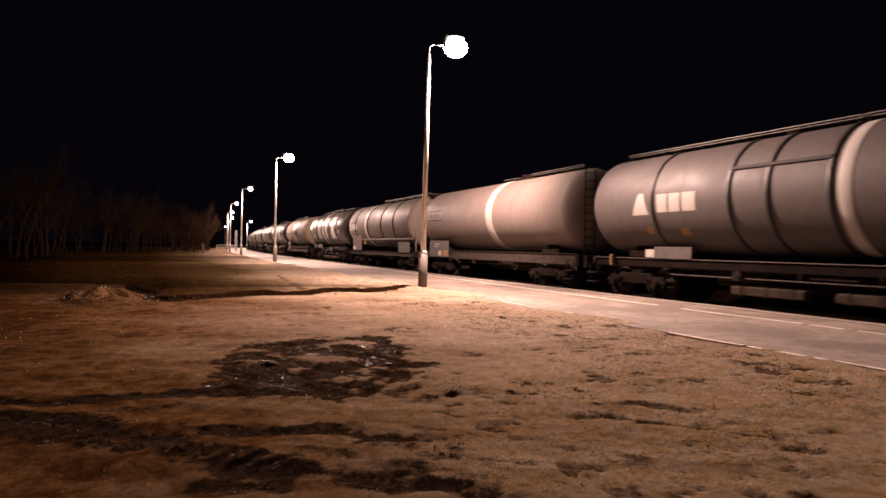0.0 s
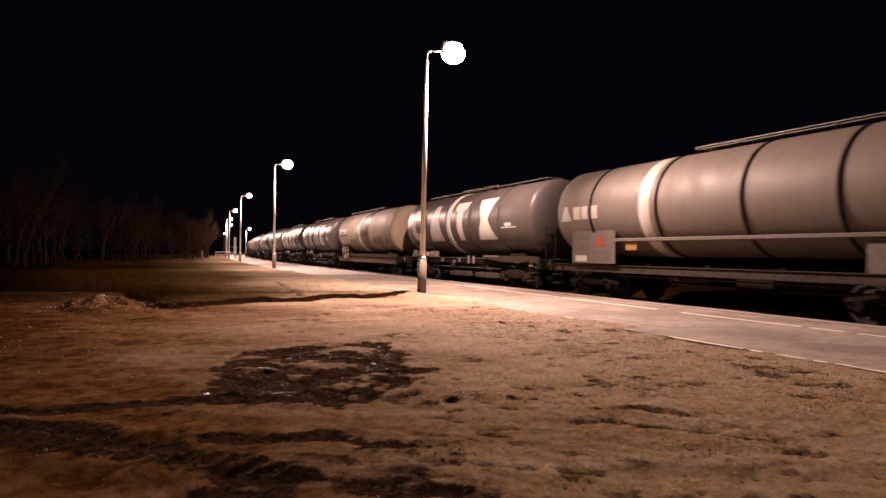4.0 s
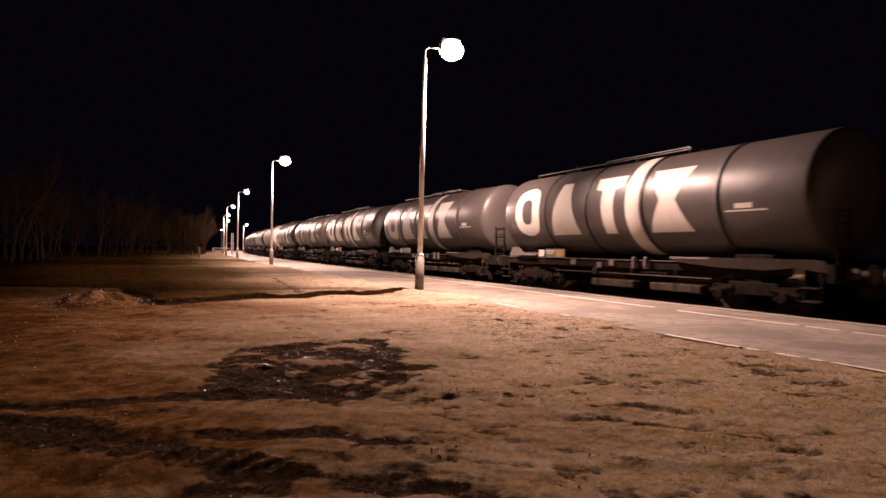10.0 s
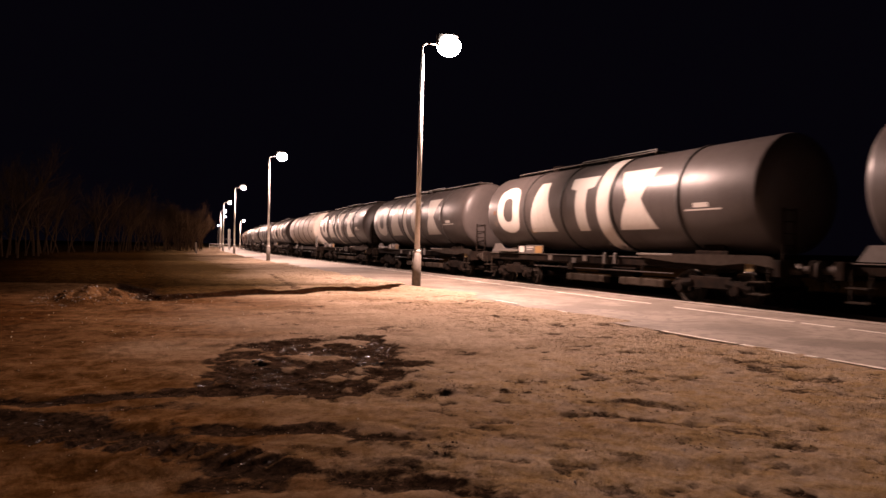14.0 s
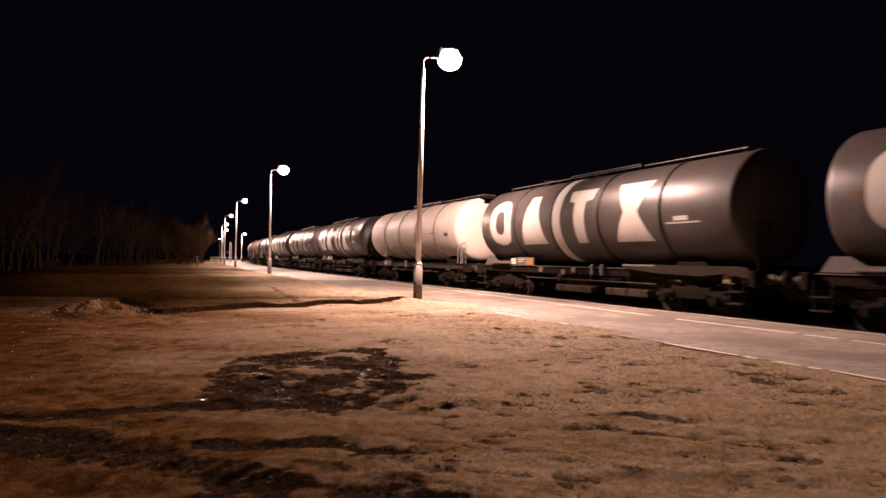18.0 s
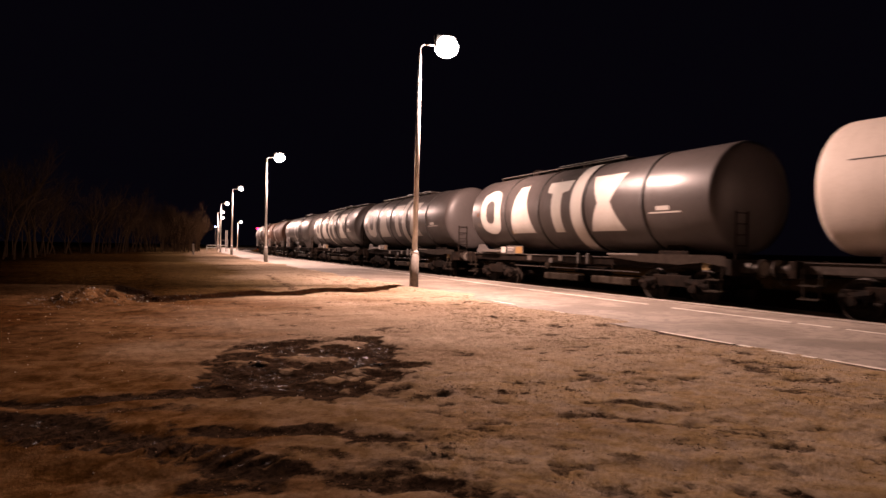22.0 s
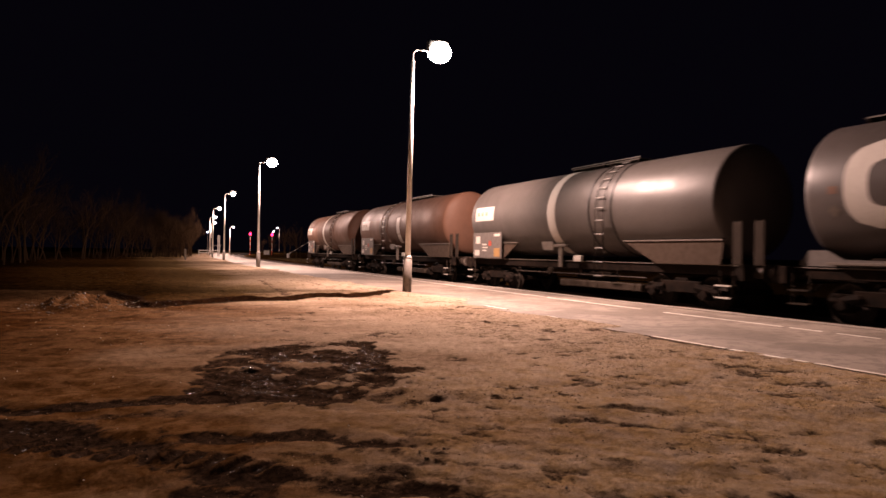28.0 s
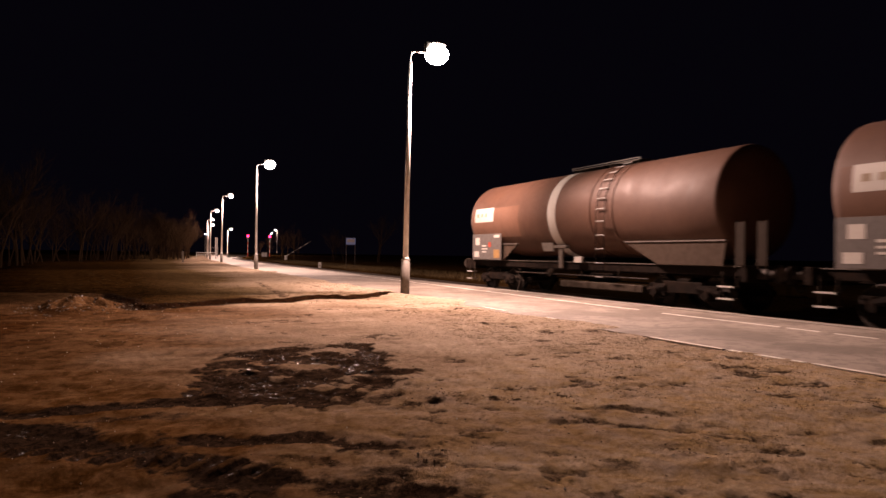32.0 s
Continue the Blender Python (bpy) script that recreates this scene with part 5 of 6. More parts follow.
def wagon_saddled(label, paint, band, ring_d):
    root = wagon(label, paint)
    if band == "full":
        band_at(root, 5.48, 5.92)
    else:
        marking(root, bar_rows(2.45, 3.35, 6.5, 6.95), name="painted_sign", label="white painted patch")
        marking(root, bar_rows(1.95, 2.42, 6.5, 6.95), name="painted_sign", label="white painted patch")
    for k in (0, 1):
        d = ring_d + 1.05 * k
        ring("strap", from_rear(d) - 0.05, from_rear(d) + 0.05, 0.022, RIB if paint is SLATE else paint, root)
    ladder(root, from_rear(ring_d + 0.62), z0=0.75, along_tank=True)
    z0, z1 = 2.78, 3.34
    marking(root, bar_rows(z0, z1, 0.3, 1.78), MARK, "white sign panel with grey bars", "sign_panel")
    for d0, d1 in ((0.48, 0.66), (0.80, 0.98), (1.12, 1.30)):
        marking(root, bar_rows(z0 + 0.20, z1 - 0.20, d0, d1), CREAM, name="marking_line", proud=0.011)
    if paint is RUST:
        marking(root, bar_rows(2.15, 3.32, 0.05, 3.6), RUST_FRESH, "lighter repainted patch", "repainted_patch", 0.003)
    # deep support shields either side of the middle
    for d0, d1, cut in ((9.0, 12.6, 1), (0.0, 3.1, -1)):
        bm = bmesh.new()
        x = -1.16
        ys = (from_rear(d1), from_rear(d0))
        low = (ys[0] + (0.1 if cut > 0 else 0.1), ys[1] - 1.3) if cut > 0 else (ys[0] + 1.1, ys[1])
        pts = [(ys[0], 1.86), (ys[1], 1.86), (low[1], 1.24), (low[0], 1.24)]
        a = [bm.verts.new((x, y, z)) for y, z in pts]
        b = [bm.verts.new((x + 0.05, y, z)) for y, z in pts]
        bm.faces.new(a)
        bm.faces.new(b[::-1])
        for i in range(4):
            j = (i + 1) % 4
            bm.faces.new((a[i], b[i], b[j], a[j]))
        bmesh.ops.recalc_face_normals(bm, faces=bm.faces)
        shield = part("support_shield", bm, SHIELD, root, "dark sloping support shield with a pale ledge")
        bm = bmesh.new()
        box(bm, x - 0.04, x + 0.10, ys[0], ys[1], 1.862, 1.90)
        part("ledge", bm, PLATE_PALE, shield)
    bm = bmesh.new()
    a = [bm.verts.new((-1.20, from_rear(d), z)) for d, z in ((4.72, 1.90), (5.42, 1.90), (5.46, 1.60), (4.86, 1.60))]
    b = [bm.verts.new(v.co + Vector((0.05, 0, 0))) for v in a]
    bm.faces.new(a)
    bm.faces.new(b[::-1])
    for i in range(4):
        j = (i + 1) % 4
        bm.faces.new((a[i], b[i], b[j], a[j]))
    bmesh.ops.recalc_face_normals(bm, faces=bm.faces)
    part("bracket_plate", bm, PLATE_PALE, root)
    sheet_panel(root, "data_plate", -0.1, 2.2, 1.25, 2.30, -1.38, PLATE_GREY, marks=((0.05, 0.45, 1.35, 1.58, WHITE), (0.15, 0.5, 1.85, 2.15, WHITE), (0.70, 1.05, 1.78, 1.84, WHITE), (0.70, 1.15, 1.66, 1.71, WHITE), (0.70, 1.05, 1.54, 1.59, WHITE), (1.65, 2.1, 1.32, 1.66, ORANGE), (1.22, 1.42, 1.76, 1.96, REDP), (1.65, 2.1, 2.14, 2.24, WHITE)))
    bm = bmesh.new()
    box(bm, -1.20, -1.10, from_rear(5.95), from_rear(5.75), 1.0, 1.78, 0.02)
    box(bm, -1.24, -1.06, from_rear(6.2), from_rear(5.5), 1.70, 1.80, 0.02)
    part("drain_stand", bm, PLATE_PALE, root)
    for d in (13.15, 13.75):
        bm = bmesh.new()
        box(bm, -1.34, -1.29, from_rear(d) - 0.14, from_rear(d) + 0.14, 1.25, 2.30, 0.02)
        for e in (-0.11, 0.11):
            rod(bm, (-1.31, from_rear(d) + e, 1.2), (-1.31, from_rear(d) + e, 2.34), 0.022)
        part("end_guard", bm, DARK_PLATE, root)
    bm = bmesh.new()
    box(bm, -1.2, -1.1, from_rear(7.0), from_rear(6.6), 1.22, 1.42, 0.01)
    part("valve_box", bm, WHITE, root)
    for y in (-6.55, 6.55):
        for z in (0.42, 0.72):
            bm = bmesh.new()
            box(bm, -1.42, -1.404, y - 0.22, y + 0.22, z - 0.005, z + 0.035)
            part("step_edge", bm, WHITE, root, "white painted step edge")
    walkway(root, 5.4, 8.75)
    dome_cover(root, 7.4)
    return root


WAGONS = []


def build_train():
    late = dark_wagon(False, "dark grey ribbed tank wagon with big white painted signs")
    early = dark_wagon(True, "dark grey ribbed tank wagon with a band near its middle")
    made = {"late": [late], "early": [early]}

    def next_dark(kind):
        ob = made[kind].pop() if len(made[kind]) and not made[kind][0].get("used") else copy_thing(late if kind == "late" else early, Matrix())
        ob["used"] = 1
        return ob
    for kind in ("first", "smooth", "warm", "early", "cream", "late", "late", "late", "early", "early", "white", "late", "late", "early",
                 "slate", "rust", "rust_last"):
        if kind in made:
            ob = next_dark(kind)
        elif kind == "first":
            ob = wagon_first()
        elif kind == "smooth":
            ob = wagon_smooth()
        elif kind == "warm":
            ob = wagon_ribbed_warm()
        elif kind == "cream":
            ob = wagon_cream()
        elif kind == "white":
            ob = wagon_white()
        elif kind == "slate":
            ob = wagon_saddled("slate grey tank wagon with pale support shields", SLATE, "full", 7.70)
        elif kind == "rust":
            ob = wagon_saddled("rust-red tank wagon with a short white patch", RUST, "patch", 3.90)
        else:
            ob = wagon_saddled("rust-red last tank wagon with a white band", RUST, "full", 7.70)
        WAGONS.append(ob)
    for ob in WAGONS:
        if "used" in ob:
            del ob["used"]


build_train()

# distance from the camera's cross line to each wagon's rear tank shoulder at the start
REAR_AT = [16.37, 30.79, 45.87, 60.62, 76.27, 91.87, 106.87, 122.27, 137.55, 152.82, 168.09, 183.74, 199.37, 214.49, 229.52, 245.02, 260.57]


def travelled(t):
    return 6.8045 * t + 0.018913 * t ** 2 + 0.00020093 * t ** 3 - 0.00000630 * t ** 4


def motions():
    for ob, rear in zip(WAGONS, REAR_AT):
        walk(ob, [(float(k), on_line(AXIS, rear - HALF - travelled(float(k)), RAIL)) for k in range(33)])
        # the wheels turn while the wagon is near enough to show it
        rolls = [k / 10 for k in range(321) if -12 < rear - HALF - travelled(k / 10) < 34]
        for wheel in [o for o in ob.children_recursive if o.name.startswith("wheelset")]:
            base = wheel.matrix_basis.copy()
            rows = [(t, base @ Matrix.Rotation(travelled(t) / 0.46, 4, "X")) for t in rolls]
            if rolls[0] > 0:
                rows.insert(0, (0.0, rows[0][1]))
            if rolls[-1] < 32:
                rows.append((32.0, rows[-1][1]))
            walk(wheel, rows)


# ---- far side, road crossing, fence, shrubs ----
def station_sign():
    x, y = seen_at(26.82, -8.9, 61.0)
    root = thing("station_sign", "blue and white station sign board on two thin posts", "sign", m=pose(x, y, 0.0, 0, 0, -14))
    for dx in (-0.42, 0.42):
        bm = bmesh.new()
        rod(bm, (dx, 0, -0.3), (dx, 0, 2.75), 0.022)
        part("post", bm, STEEL, root)
    bm = bmesh.new()
    box(bm, -0.45, 0.45, -0.045, -0.034, 2.15, 2.78, 0.003)
    bd = part("board", bm, BLUE, root)
    bm = bmesh.new()
    box(bm, -0.36, 0.36, -0.054, -0.047, 2.38, 2.66)
    part("pale_panel", bm, PLATE_GREY, bd)


def signal(yaw, xr, depth, z0, height, label):
    x, y = seen_at(yaw, xr, depth)
    root = thing("railway_signal", label, "signal", "red crossing signals", m=pose(x, y, z0, 0, 0, -20))
    n = 6
    for k in range(n):
        bm = bmesh.new()
        rod(bm, (0, 0, height * 0.85 * k / n - (0.6 if k == 0 else 0)), (0, 0, height * 0.85 * (k + 1) / n), 0.09, seg=10)
        part("mast_section", bm, WHITE if k % 2 else REDP, root)
    bm = bmesh.new()
    box(bm, -0.40, 0.40, -0.10, 0.06, height * 0.85, height + 0.45, 0.05)
    part("signal_shield", bm, RIB, root)
    bm = bmesh.new()
    rod(bm, (0, -0.14, height + 0.05), (0, -0.102, height + 0.05), 0.36, seg=18)
    part("red_lens", bm, BULB_RED, root, "glowing red signal lens")


def barrier():
    x, y = seen_at(26.82, -31.0, 125)
    root = thing("crossing_barrier", "white level crossing barrier boom raised halfway", "barrier", m=pose(x, y, 0.0, 0, 0, -26.8))
    bm = bmesh.new()
    box(bm, -0.25, 0.25, -0.2, 0.2, -0.3, 0.75, 0.03)
    part("drive_box", bm, WHITE, root)
    for k in range(8):
        bm = bmesh.new()
        a, b = k / 8, (k + 1) / 8
        rod(bm, (4.9 * a, 0, 0.6 + 3.0 * a), (4.9 * b, 0, 0.6 + 3.0 * b), 0.08 - 0.03 * a, 0.08 - 0.03 * b)
        part("boom_section", bm, WHITE if k % 2 == 0 else PLATE_PALE, root)


def cabinet():
    x, y = seen_at(26.82, -53.5, 190)
    root = thing("relay_cabinet", "pale metal relay cabinet beside the crossing", "cabinet", m=pose(x, y, 0.0, 0, 0, -26))
    bm = bmesh.new()
    box(bm, -0.85, 0.85, -0.4, 0.4, -0.3, 1.3, 0.06)
    part("body", bm, PLATE_PALE, root)
    bm = bmesh.new()
    box(bm, -0.95, 0.95, -0.5, 0.5, 1.302, 1.40, 0.03)
    part("roof", bm, PLATE_GREY, root)
    for k in (-0.42, 0.42):
        bm = bmesh.new()
        box(bm, k - 0.38, k + 0.38, -0.43, -0.404, 0.05, 1.2, 0.01)
        part("door", bm, WHITE, root)


def marker_stone():
    root = thing("marker_stone", "low whitewashed kilometre stone beside the track", "marker", m=on_line(17.0, 66.0, -0.15))
    bm = bmesh.new()
    box(bm, -0.16, 0.16, -0.10, 0.10, -0.2, 0.48, 0.05)
    part("stone", bm, WHITE, root)


def railing(side0, side1, s):
    root = thing("railing", "white tubular steel railing across the platform's end", "railing", "platform railings", m=on_line(side0, s, 0.0))
    w = side1 - side0
    n = max(1, int(w / 1.3))
    for k in range(n + 1):
        bm = bmesh.new()
        rod(bm, (w * k / n, 0, -0.2), (w * k / n, 0, 1.05), 0.045)
        part("post", bm, WHITE, root)
    for z in (0.55, 1.05):
        bm = bmesh.new()
        rod(bm, (0, 0, z), (w, 0, z), 0.045)
        part("rail", bm, WHITE, root)


def stake():
    root = thing("concrete_stake", "leaning pale concrete stake at the field's edge", "post", m=pose(6.3, 80.0, 0, 0, -3, 0))
    bm = bmesh.new()
    box(bm, -0.10, 0.10, -0.08, 0.08, -0.3, 1.3, 0.02)
    part("stake", bm, CONCRETE, root)


def far_mast():
    x, y = seen_at(25.23, -51.7, 150)
    root = thing("street_lamp", "slim post with a small bluish light", "street lamp", m=pose(x, y, 0))
    bm = bmesh.new()
    rod(bm, (0, 0, -0.3), (0, 0, 5.3), 0.07, 0.05, 10)
    part("shaft", bm, GALV, root)
    bm = bmesh.new()
    rod(bm, (0, 0, 5.28), (0, 0, 5.5), 0.22, 0.16, 12)
    part("lamp_glass", bm, BULB_BLUE, root, "glowing bluish lamp glass")


def shelter():
    """Small passenger shelter at the platform's far end."""
    root = thing("platform_shelter", "small pale shelter with thin posts on the platform", "shelter", m=on_line(8.6, 178.0, 0.0))
    for x in (0, 1.8):
        for y in (0, 3.0):
            bm = bmesh.new()
            rod(bm, (x, y, -0.1), (x, y, 2.3), 0.05)
            part("post", bm, GALV, root)
    bm = bmesh.new()
    box(bm, -0.3, 2.1, -0.3, 3.3, 2.302, 2.42, 0.03)
    part("roof", bm, PLATE_PALE, root)
    bm = bmesh.new()
    box(bm, -0.02, 0.02, 0.1, 2.9, 0.15, 2.1)
    part("back_panel", bm, PLATE_GREY, root)


def white_board(side, s, h):
    root = thing("notice_post", "narrow white notice board on a post", "sign", "platform notice posts", m=on_line(side, s, 0.0))
    bm = bmesh.new()
    rod(bm, (0, 0, -0.1), (0, 0, h), 0.05)
    part("post", bm, GALV, root)
    bm = bmesh.new()
    box(bm, -0.075, 0.075, -0.075, -0.051, 0.6, h, 0.01)
    part("board", bm, WHITE, root)


station_sign()
signal(26.82, -58.6, 190, 0.3, 5.8, "red signal light on a red and white banded mast")
signal(26.82, -54.8, 200, 0.3, 5.9, "far red signal light on a banded mast")
barrier()
cabinet()
marker_stone()
railing(6.0, 8.3, 146.0)
railing(8.9, 10.2, 146.0)
stake()
far_mast()
shelter()
white_board(9.4, 122.0, 3.9)
white_board(9.7, 124.0, 3.9)


def shrub(seed, height):
    """A bare winter shrub: a few tapered stems that fork into twigs."""
    rng = random.Random(seed)
    stems, fine = [], []

    def grow(at, way, length, r, level):
        q = at
        n = 3
        for k in range(n):
            way = (way + Vector((rng.uniform(-1, 1), rng.uniform(-1, 1), rng.uniform(-0.3, 0.6))) * 0.22).normalized()
            e = q + way * length / n
            (stems if level < 2 else fine).append((q.copy(), e.copy(), r * (1 - 0.25 * k / n), r * (1 - 0.25 * (k + 1) / n)))
            q = e
            if level < 4 and k > 0:
                for _ in range(2 if level < 3 else 2):
                    w = (way + Vector((rng.uniform(-1, 1), rng.uniform(-1, 1), rng.uniform(-0.2, 0.9))) * 0.8).normalized()
                    grow(q, w, length * rng.uniform(0.5, 0.75), r * 0.5, level + 1)
    for _ in range(2):
        grow(Vector((rng.uniform(-0.3, 0.3), rng.uniform(-0.3, 0.3), -0.1)), Vector((rng.uniform(-0.3, 0.3), rng.uniform(-0.3, 0.3), 1)).normalized(), height * 0.55, height * 0.013, 0)
    root = thing("bare_tree", "bare leafless shrubby tree at the field's edge", "tree", "bare trees along the field")
    twigs("trunk", stems, BARK, root, 6)
    twigs("crown", fine, BARK, root, 3)["label"] = "leafless twigs"
    return root


TREES = [shrub(1, 5.0), shrub(2, 6.5), shrub(3, 4.0)]
rng = random.Random(12)
for k in range(18):
    s = rng.uniform(105, 200)
    sd = rng.uniform(-5, 4.5)
    x, y = arc(sd, s)
    m = pose(x, y, -0.1, 0, 0, rng.uniform(0, 360))
    if k < 3:
        TREES[k].matrix_world = m
    else:
        copy_thing(TREES[k % 3], m)
for k in range(12):
    x, y = arc(rng.uniform(22, 40), rng.uniform(90, 240))
    copy_thing(TREES[k % 3], pose(x, y, -0.1, 0, 0, rng.uniform(0, 360)))
# a thicket that closes the field's dark side
for k in range(24):
    x, y = arc(rng.uniform(-1.0, 4.6), rng.uniform(100, 150))
    copy_thing(TREES[k % 3], pose(x, y, -0.1, 0, 0, rng.uniform(0, 360)))
for k in range(46):
    f = k / 45
    s = 38 + 95 * f + rng.uniform(-3, 3)
    x, y = arc(-13 + 13.5 * f + rng.gauss(0, 1.6), s)
    copy_thing(TREES[k % 3], pose(x, y, -0.1, 0, 0, rng.uniform(0, 360)))


# grass tufts, stones and clods on the open ground
def levels(xs, ys):
    """Height of the earth at many places."""
    xs, ys = np.array(xs), np.array(ys)
    return ground_shape(xs, ys, AXIS + RADIUS - np.hypot(ys, AXIS + RADIUS - xs))[0]


def blades(name, spots, material, label, rng):
    """Many narrow bent blades in one mesh: spots are (x, y, z, height, half width)."""
    co, fa = [], []
    for x, y, z, h, w in spots:
        a = rng.uniform(0, 6.3)
        d = Vector((math.cos(a), math.sin(a), 0))
        q, sidev = Vector((x, y, z)), Vector((-d.y, d.x, 0)) * w
        n = len(co)
        mid = q + d * h * 0.35 + Vector((0, 0, h * 0.7))
        co += [q - sidev, q + sidev, mid - sidev * 0.7, mid + sidev * 0.7, q + d * h * 0.95 + Vector((0, 0, h))]
        fa += [[n, n + 1, n + 3, n + 2], [n + 2, n + 3, n + 4]]
    me = bpy.data.meshes.new(name)
    me.from_pydata(co, [], fa)
    me.materials.append(material)
    tagged(new(name, me), label, "grass", kind="stuff")


def flakes(name, spots, material, label, category, rng):
    """Small curled flakes lying on the earth in one mesh: spots are (x, y, z, size)."""
    co, fa = [], []
    for x, y, z, r in spots:
        m = pose(x, y, z, rng.gauss(0, 7), rng.gauss(0, 7), rng.uniform(0, 360))
        w, curl, n = r * rng.uniform(0.35, 0.7), r * rng.uniform(0.02, 0.22), len(co)
        co += [m @ Vector(c) for c in ((-r, 0, curl), (-r * 0.2, -w, 0.0), (r * 0.3, -w * 0.8, 0.002), (r, 0, curl), (r * 0.2, w, 0.0), (-r * 0.4, w * 0.8, 0.003))]
        fa += [[n, n + 1, n + 5], [n + 1, n + 2, n + 4, n + 5], [n + 2, n + 3, n + 4]]
    me = bpy.data.meshes.new(name)
    me.from_pydata(co, [], fa)
    me.materials.append(material)
    tagged(new(name, me), label, category, kind="stuff")


def island_tints(name, colours, rough=0.9):
    """A dull surface whose loose pieces differ in colour."""
    m, t, b = nodes_of(name)
    geo = t.nodes.new("ShaderNodeNewGeometry")
    r = t.nodes.new("ShaderNodeValToRGB")
    r.color_ramp.interpolation = "LINEAR"
    for k, c in enumerate(colours):
        e = r.color_ramp.elements[k] if k < 2 else r.color_ramp.elements.new(1.0)
        e.position, e.color = k / (len(colours) - 1), (*c, 1)
    link(t, geo.outputs["Random Per Island"], r.inputs[0])
    link(t, r.outputs[0], b.inputs["Base Color"])
    b.inputs["Roughness"].default_value = rough
    b.inputs["Specular IOR Level"].default_value = 0.1
    return m


def patchy(x, y, seed):
    return noise.noise((x * 0.8, y * 0.8, seed)) + 0.6 * noise.noise((x * 2.4, y * 2.4, seed + 4))


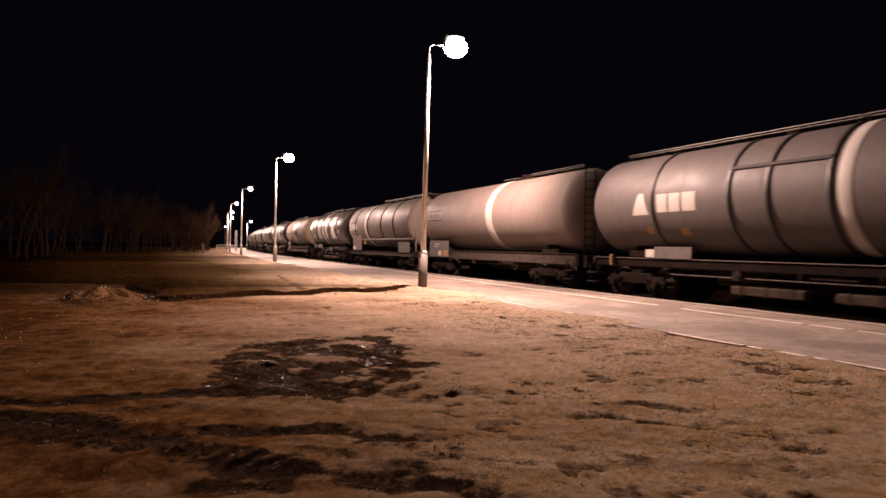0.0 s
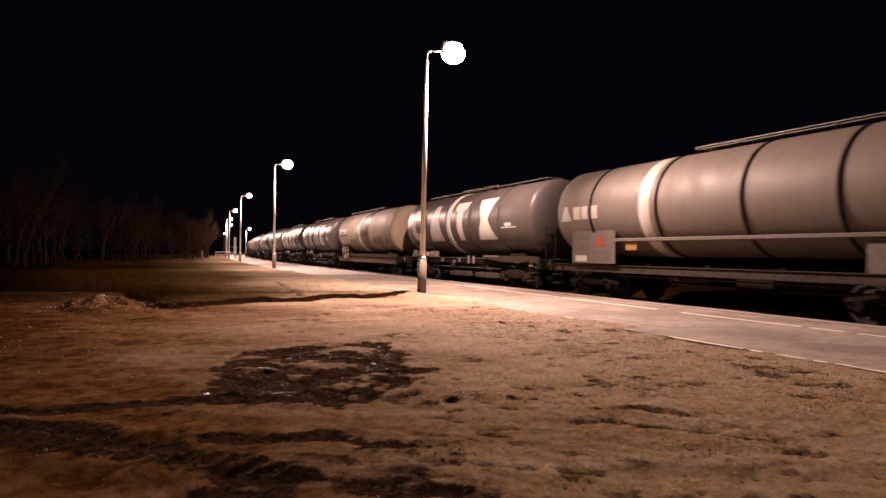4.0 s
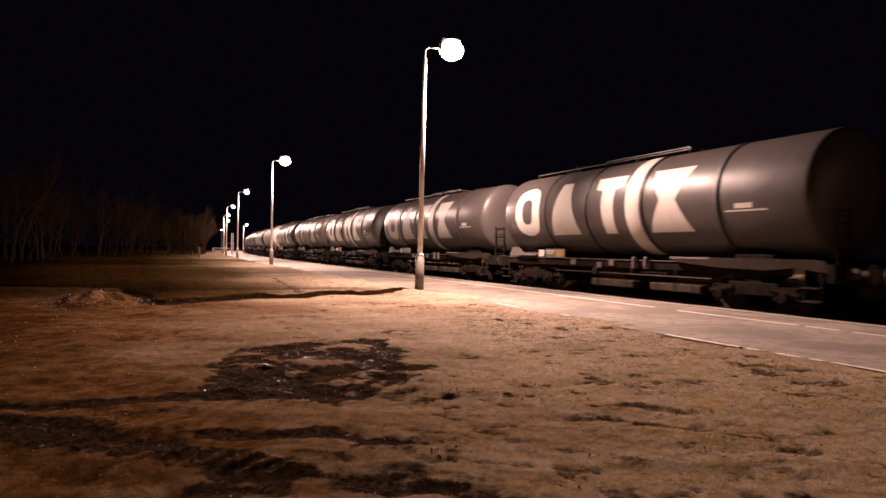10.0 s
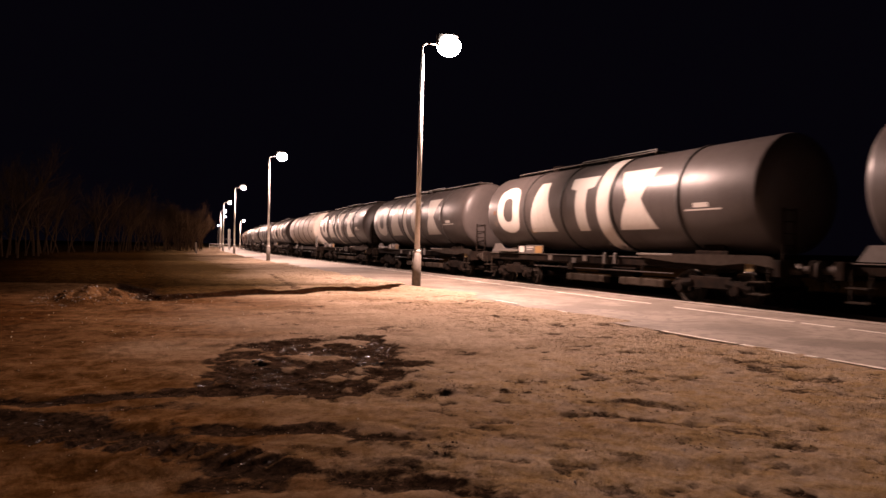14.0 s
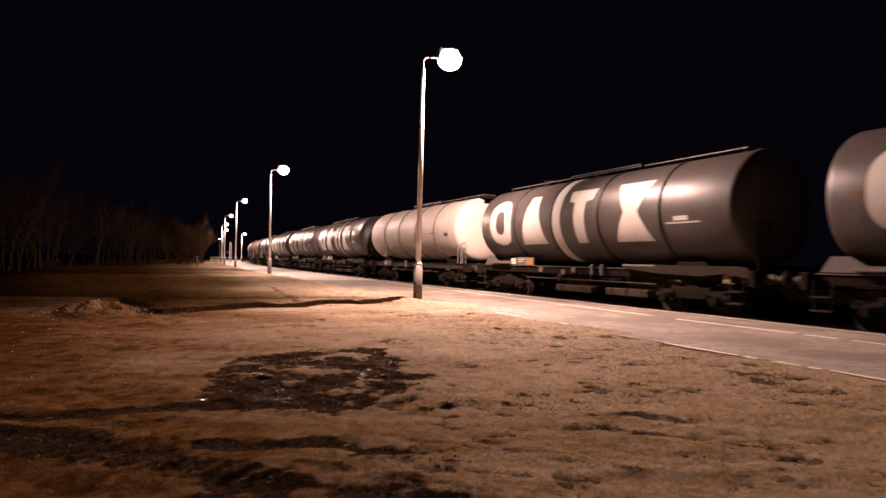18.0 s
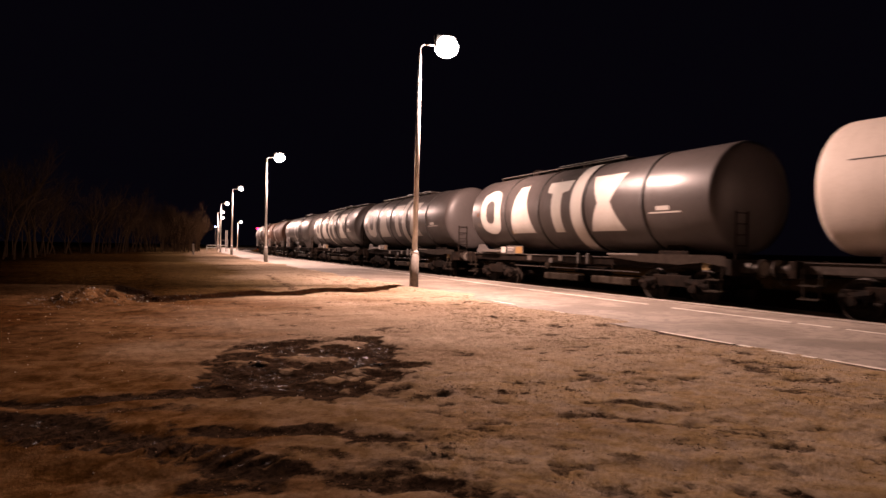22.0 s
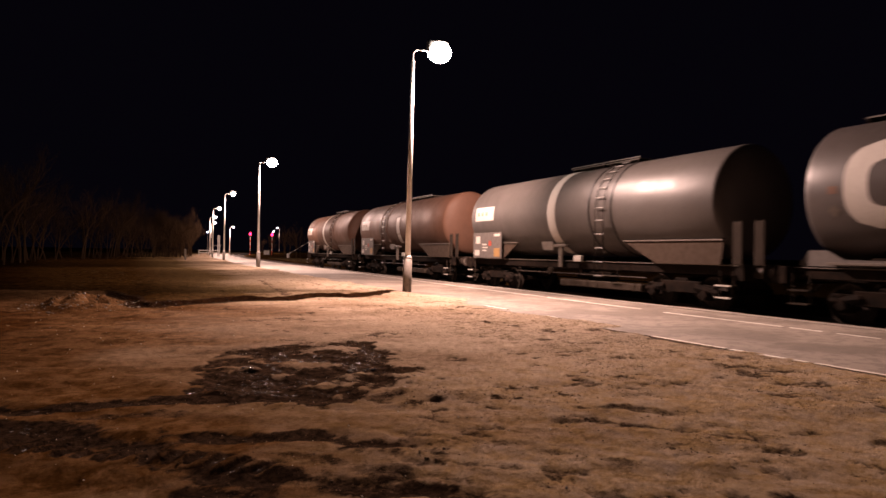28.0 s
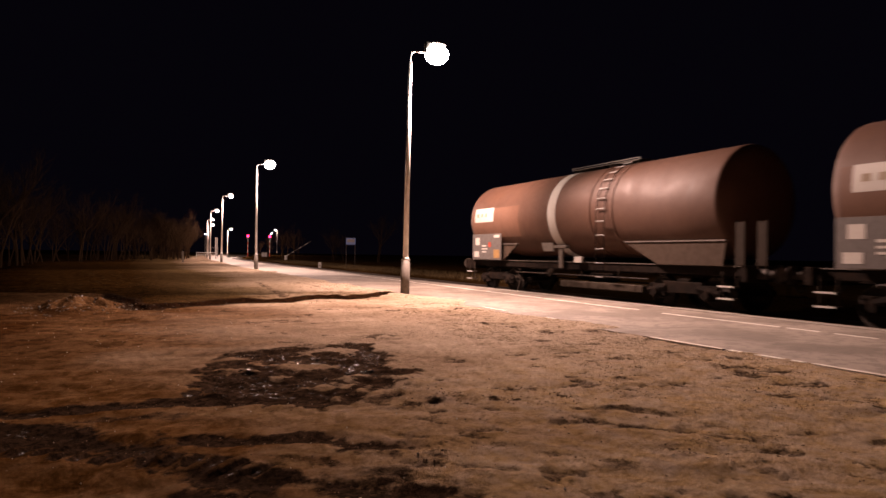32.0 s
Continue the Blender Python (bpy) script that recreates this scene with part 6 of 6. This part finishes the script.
def ground_cover():
    rng = random.Random(5)
    grass = island_tints("dry_grass", [(0.13, 0.09, 0.042), (0.08, 0.055, 0.025), (0.05, 0.034, 0.015)])
    dead = island_tints("dead_leaves", [(0.035, 0.022, 0.012), (0.09, 0.055, 0.028), (0.17, 0.115, 0.06), (0.30, 0.22, 0.135)])
    crumbs = island_tints("earth_crumbs", [(0.07, 0.044, 0.026), (0.16, 0.105, 0.065), (0.30, 0.21, 0.14)])
    # tufts of short dry grass beside the platform and on the turf
    xs, ys, size = [], [], []
    while len(xs) < 9000:
        s = rng.uniform(3, 15) if rng.random() < 0.6 else rng.uniform(15, 45)
        sd = rng.gauss(6.6, 1.1) if s < 17 and rng.random() < 0.7 else rng.uniform(-3, 7.6)
        x, y = arc(sd, s)
        if sd > 7.6 or (s < 15 and sd < 3.2) or patchy(x, y, 0) < (0.12 if s < 16 else -0.1):
            continue
        for j in range(6):
            xs.append(x + rng.gauss(0, 0.03))
            ys.append(y + rng.gauss(0, 0.03))
            size.append(rng.uniform(0.006, 0.016) * (1.0 if s < 16 else 2.4))
    blades("grass_tufts", [(x, y, z - 0.004, h, 0.003 + 0.05 * h) for x, y, z, h in zip(xs, ys, levels(xs, ys), size)], grass, "sparse dry grass tufts on the earth", rng)
    # fallen leaves and bark in drifts
    xs, ys, size = [], [], []
    while len(xs) < 5200:
        s, sd = rng.uniform(2.6, 15), rng.uniform(2.4, 8.0)
        x, y = arc(sd, s)
        if patchy(x, y, 9) < rng.uniform(-0.15, 0.55) + (0.25 if sd < 4.2 else 0.0):
            continue
        xs.append(x)
        ys.append(y)
        size.append(rng.uniform(0.006, 0.020))
    flakes("leaf_litter", [(x, y, z + 0.004, r) for x, y, z, r in zip(xs, ys, levels(xs, ys), size)], dead, "brown fallen leaves and bark scraps on the earth", "leaves", rng)
    # crumbs of torn earth, thickest round the churned places
    xs, ys, size = [], [], []
    for cx, cy, r, high in CLODS:
        for k in range(22):
            a, q = rng.uniform(0, 6.3), r * 1.5 * math.sqrt(rng.random())
            xs.append(cx + q * math.cos(a))
            ys.append(cy + q * math.sin(a))
            size.append(rng.uniform(0.004, 0.013))
    for pts, w, depth, damp in MUD_RUTS + NEAR_RUTS + OPEN_RUTS[:8]:
        for (ax, ay), (bx, by) in zip(pts[:-1], pts[1:]):
            for k in range(int(22 * math.hypot(bx - ax, by - ay)) + 4):
                f = rng.random()
                xs.append(ax + (bx - ax) * f + rng.gauss(0, w * 1.1))
                ys.append(ay + (by - ay) * f + rng.gauss(0, w * 1.1))
                size.append(rng.uniform(0.003, 0.009))
    for k in range(1200):
        x, y = arc(rng.uniform(-3, 7.8), rng.uniform(2.2, 18))
        xs.append(x)
        ys.append(y)
        size.append(rng.choice((0.003, 0.004, 0.006, 0.008)))
    tagged(stones("earth_crumbs", [(x, y, z - r * 0.15, r) for x, y, z, r in zip(xs, ys, levels(xs, ys), size)], crumbs, None, rng), "crumbs and clods of torn earth", "earth", kind="stuff")
    # pale pebbles, some of them wet
    xs, ys = [], []
    for k in range(420):
        x, y = arc(rng.uniform(-2, 7.9), rng.uniform(2.2, 16))
        xs.append(x)
        ys.append(y)
    # five bigger pale pebbles added to stand for small bright glints
    for x, y in ((1.72, 3.72), (1.51, 4.53), (2.40, 4.46), (2.88, 3.89), (1.15, 3.20)):
        xs.append(x)
        ys.append(y)
    pebble = plain("pebble_stone", (0.50, 0.45, 0.39), (0.28, 0.23, 0.18), rough=0.35, gloss=0.5)
    tagged(stones("pebbles", [(x, y, z + 0.004, 0.010 if k >= 420 else rng.choice((0.003, 0.004, 0.006, 0.008))) for k, (x, y, z) in enumerate(zip(xs, ys, levels(xs, ys)))], pebble, None, rng), "scattered pale pebbles on the earth", "pebbles", kind="stuff")
    # rubble on the heap
    xs, ys, size = [], [], []
    for k in range(260):
        a, q = rng.uniform(0, 6.3), rng.random() ** 0.6
        xs.append(-0.85 + 1.2 * q * math.cos(a))
        ys.append(16.1 + 1.8 * q * math.sin(a))
        size.append(rng.choice((0.010, 0.015, 0.022, 0.034)))
    rubble = plain("wet_rubble", (0.12, 0.09, 0.06), (0.06, 0.042, 0.027), rough=0.45, gloss=0.4)
    tagged(stones("rubble", [(x, y, z - r * 0.2, r) for x, y, z, r in zip(xs, ys, levels(xs, ys), size)], rubble, None, rng), "wet rubble and clods on a low earth heap", "rubble", kind="stuff")
    spots = []
    for k in range(9000):
        x, y = arc(EDGE + rng.uniform(3.9, 8.5), rng.uniform(24, 110))
        spots.append((x, y, -0.12, rng.uniform(0.1, 0.32), 0.012))
    blades("verge_grass", spots, grass, "tall dry grass on the far verge", rng)


ground_cover()

motions()
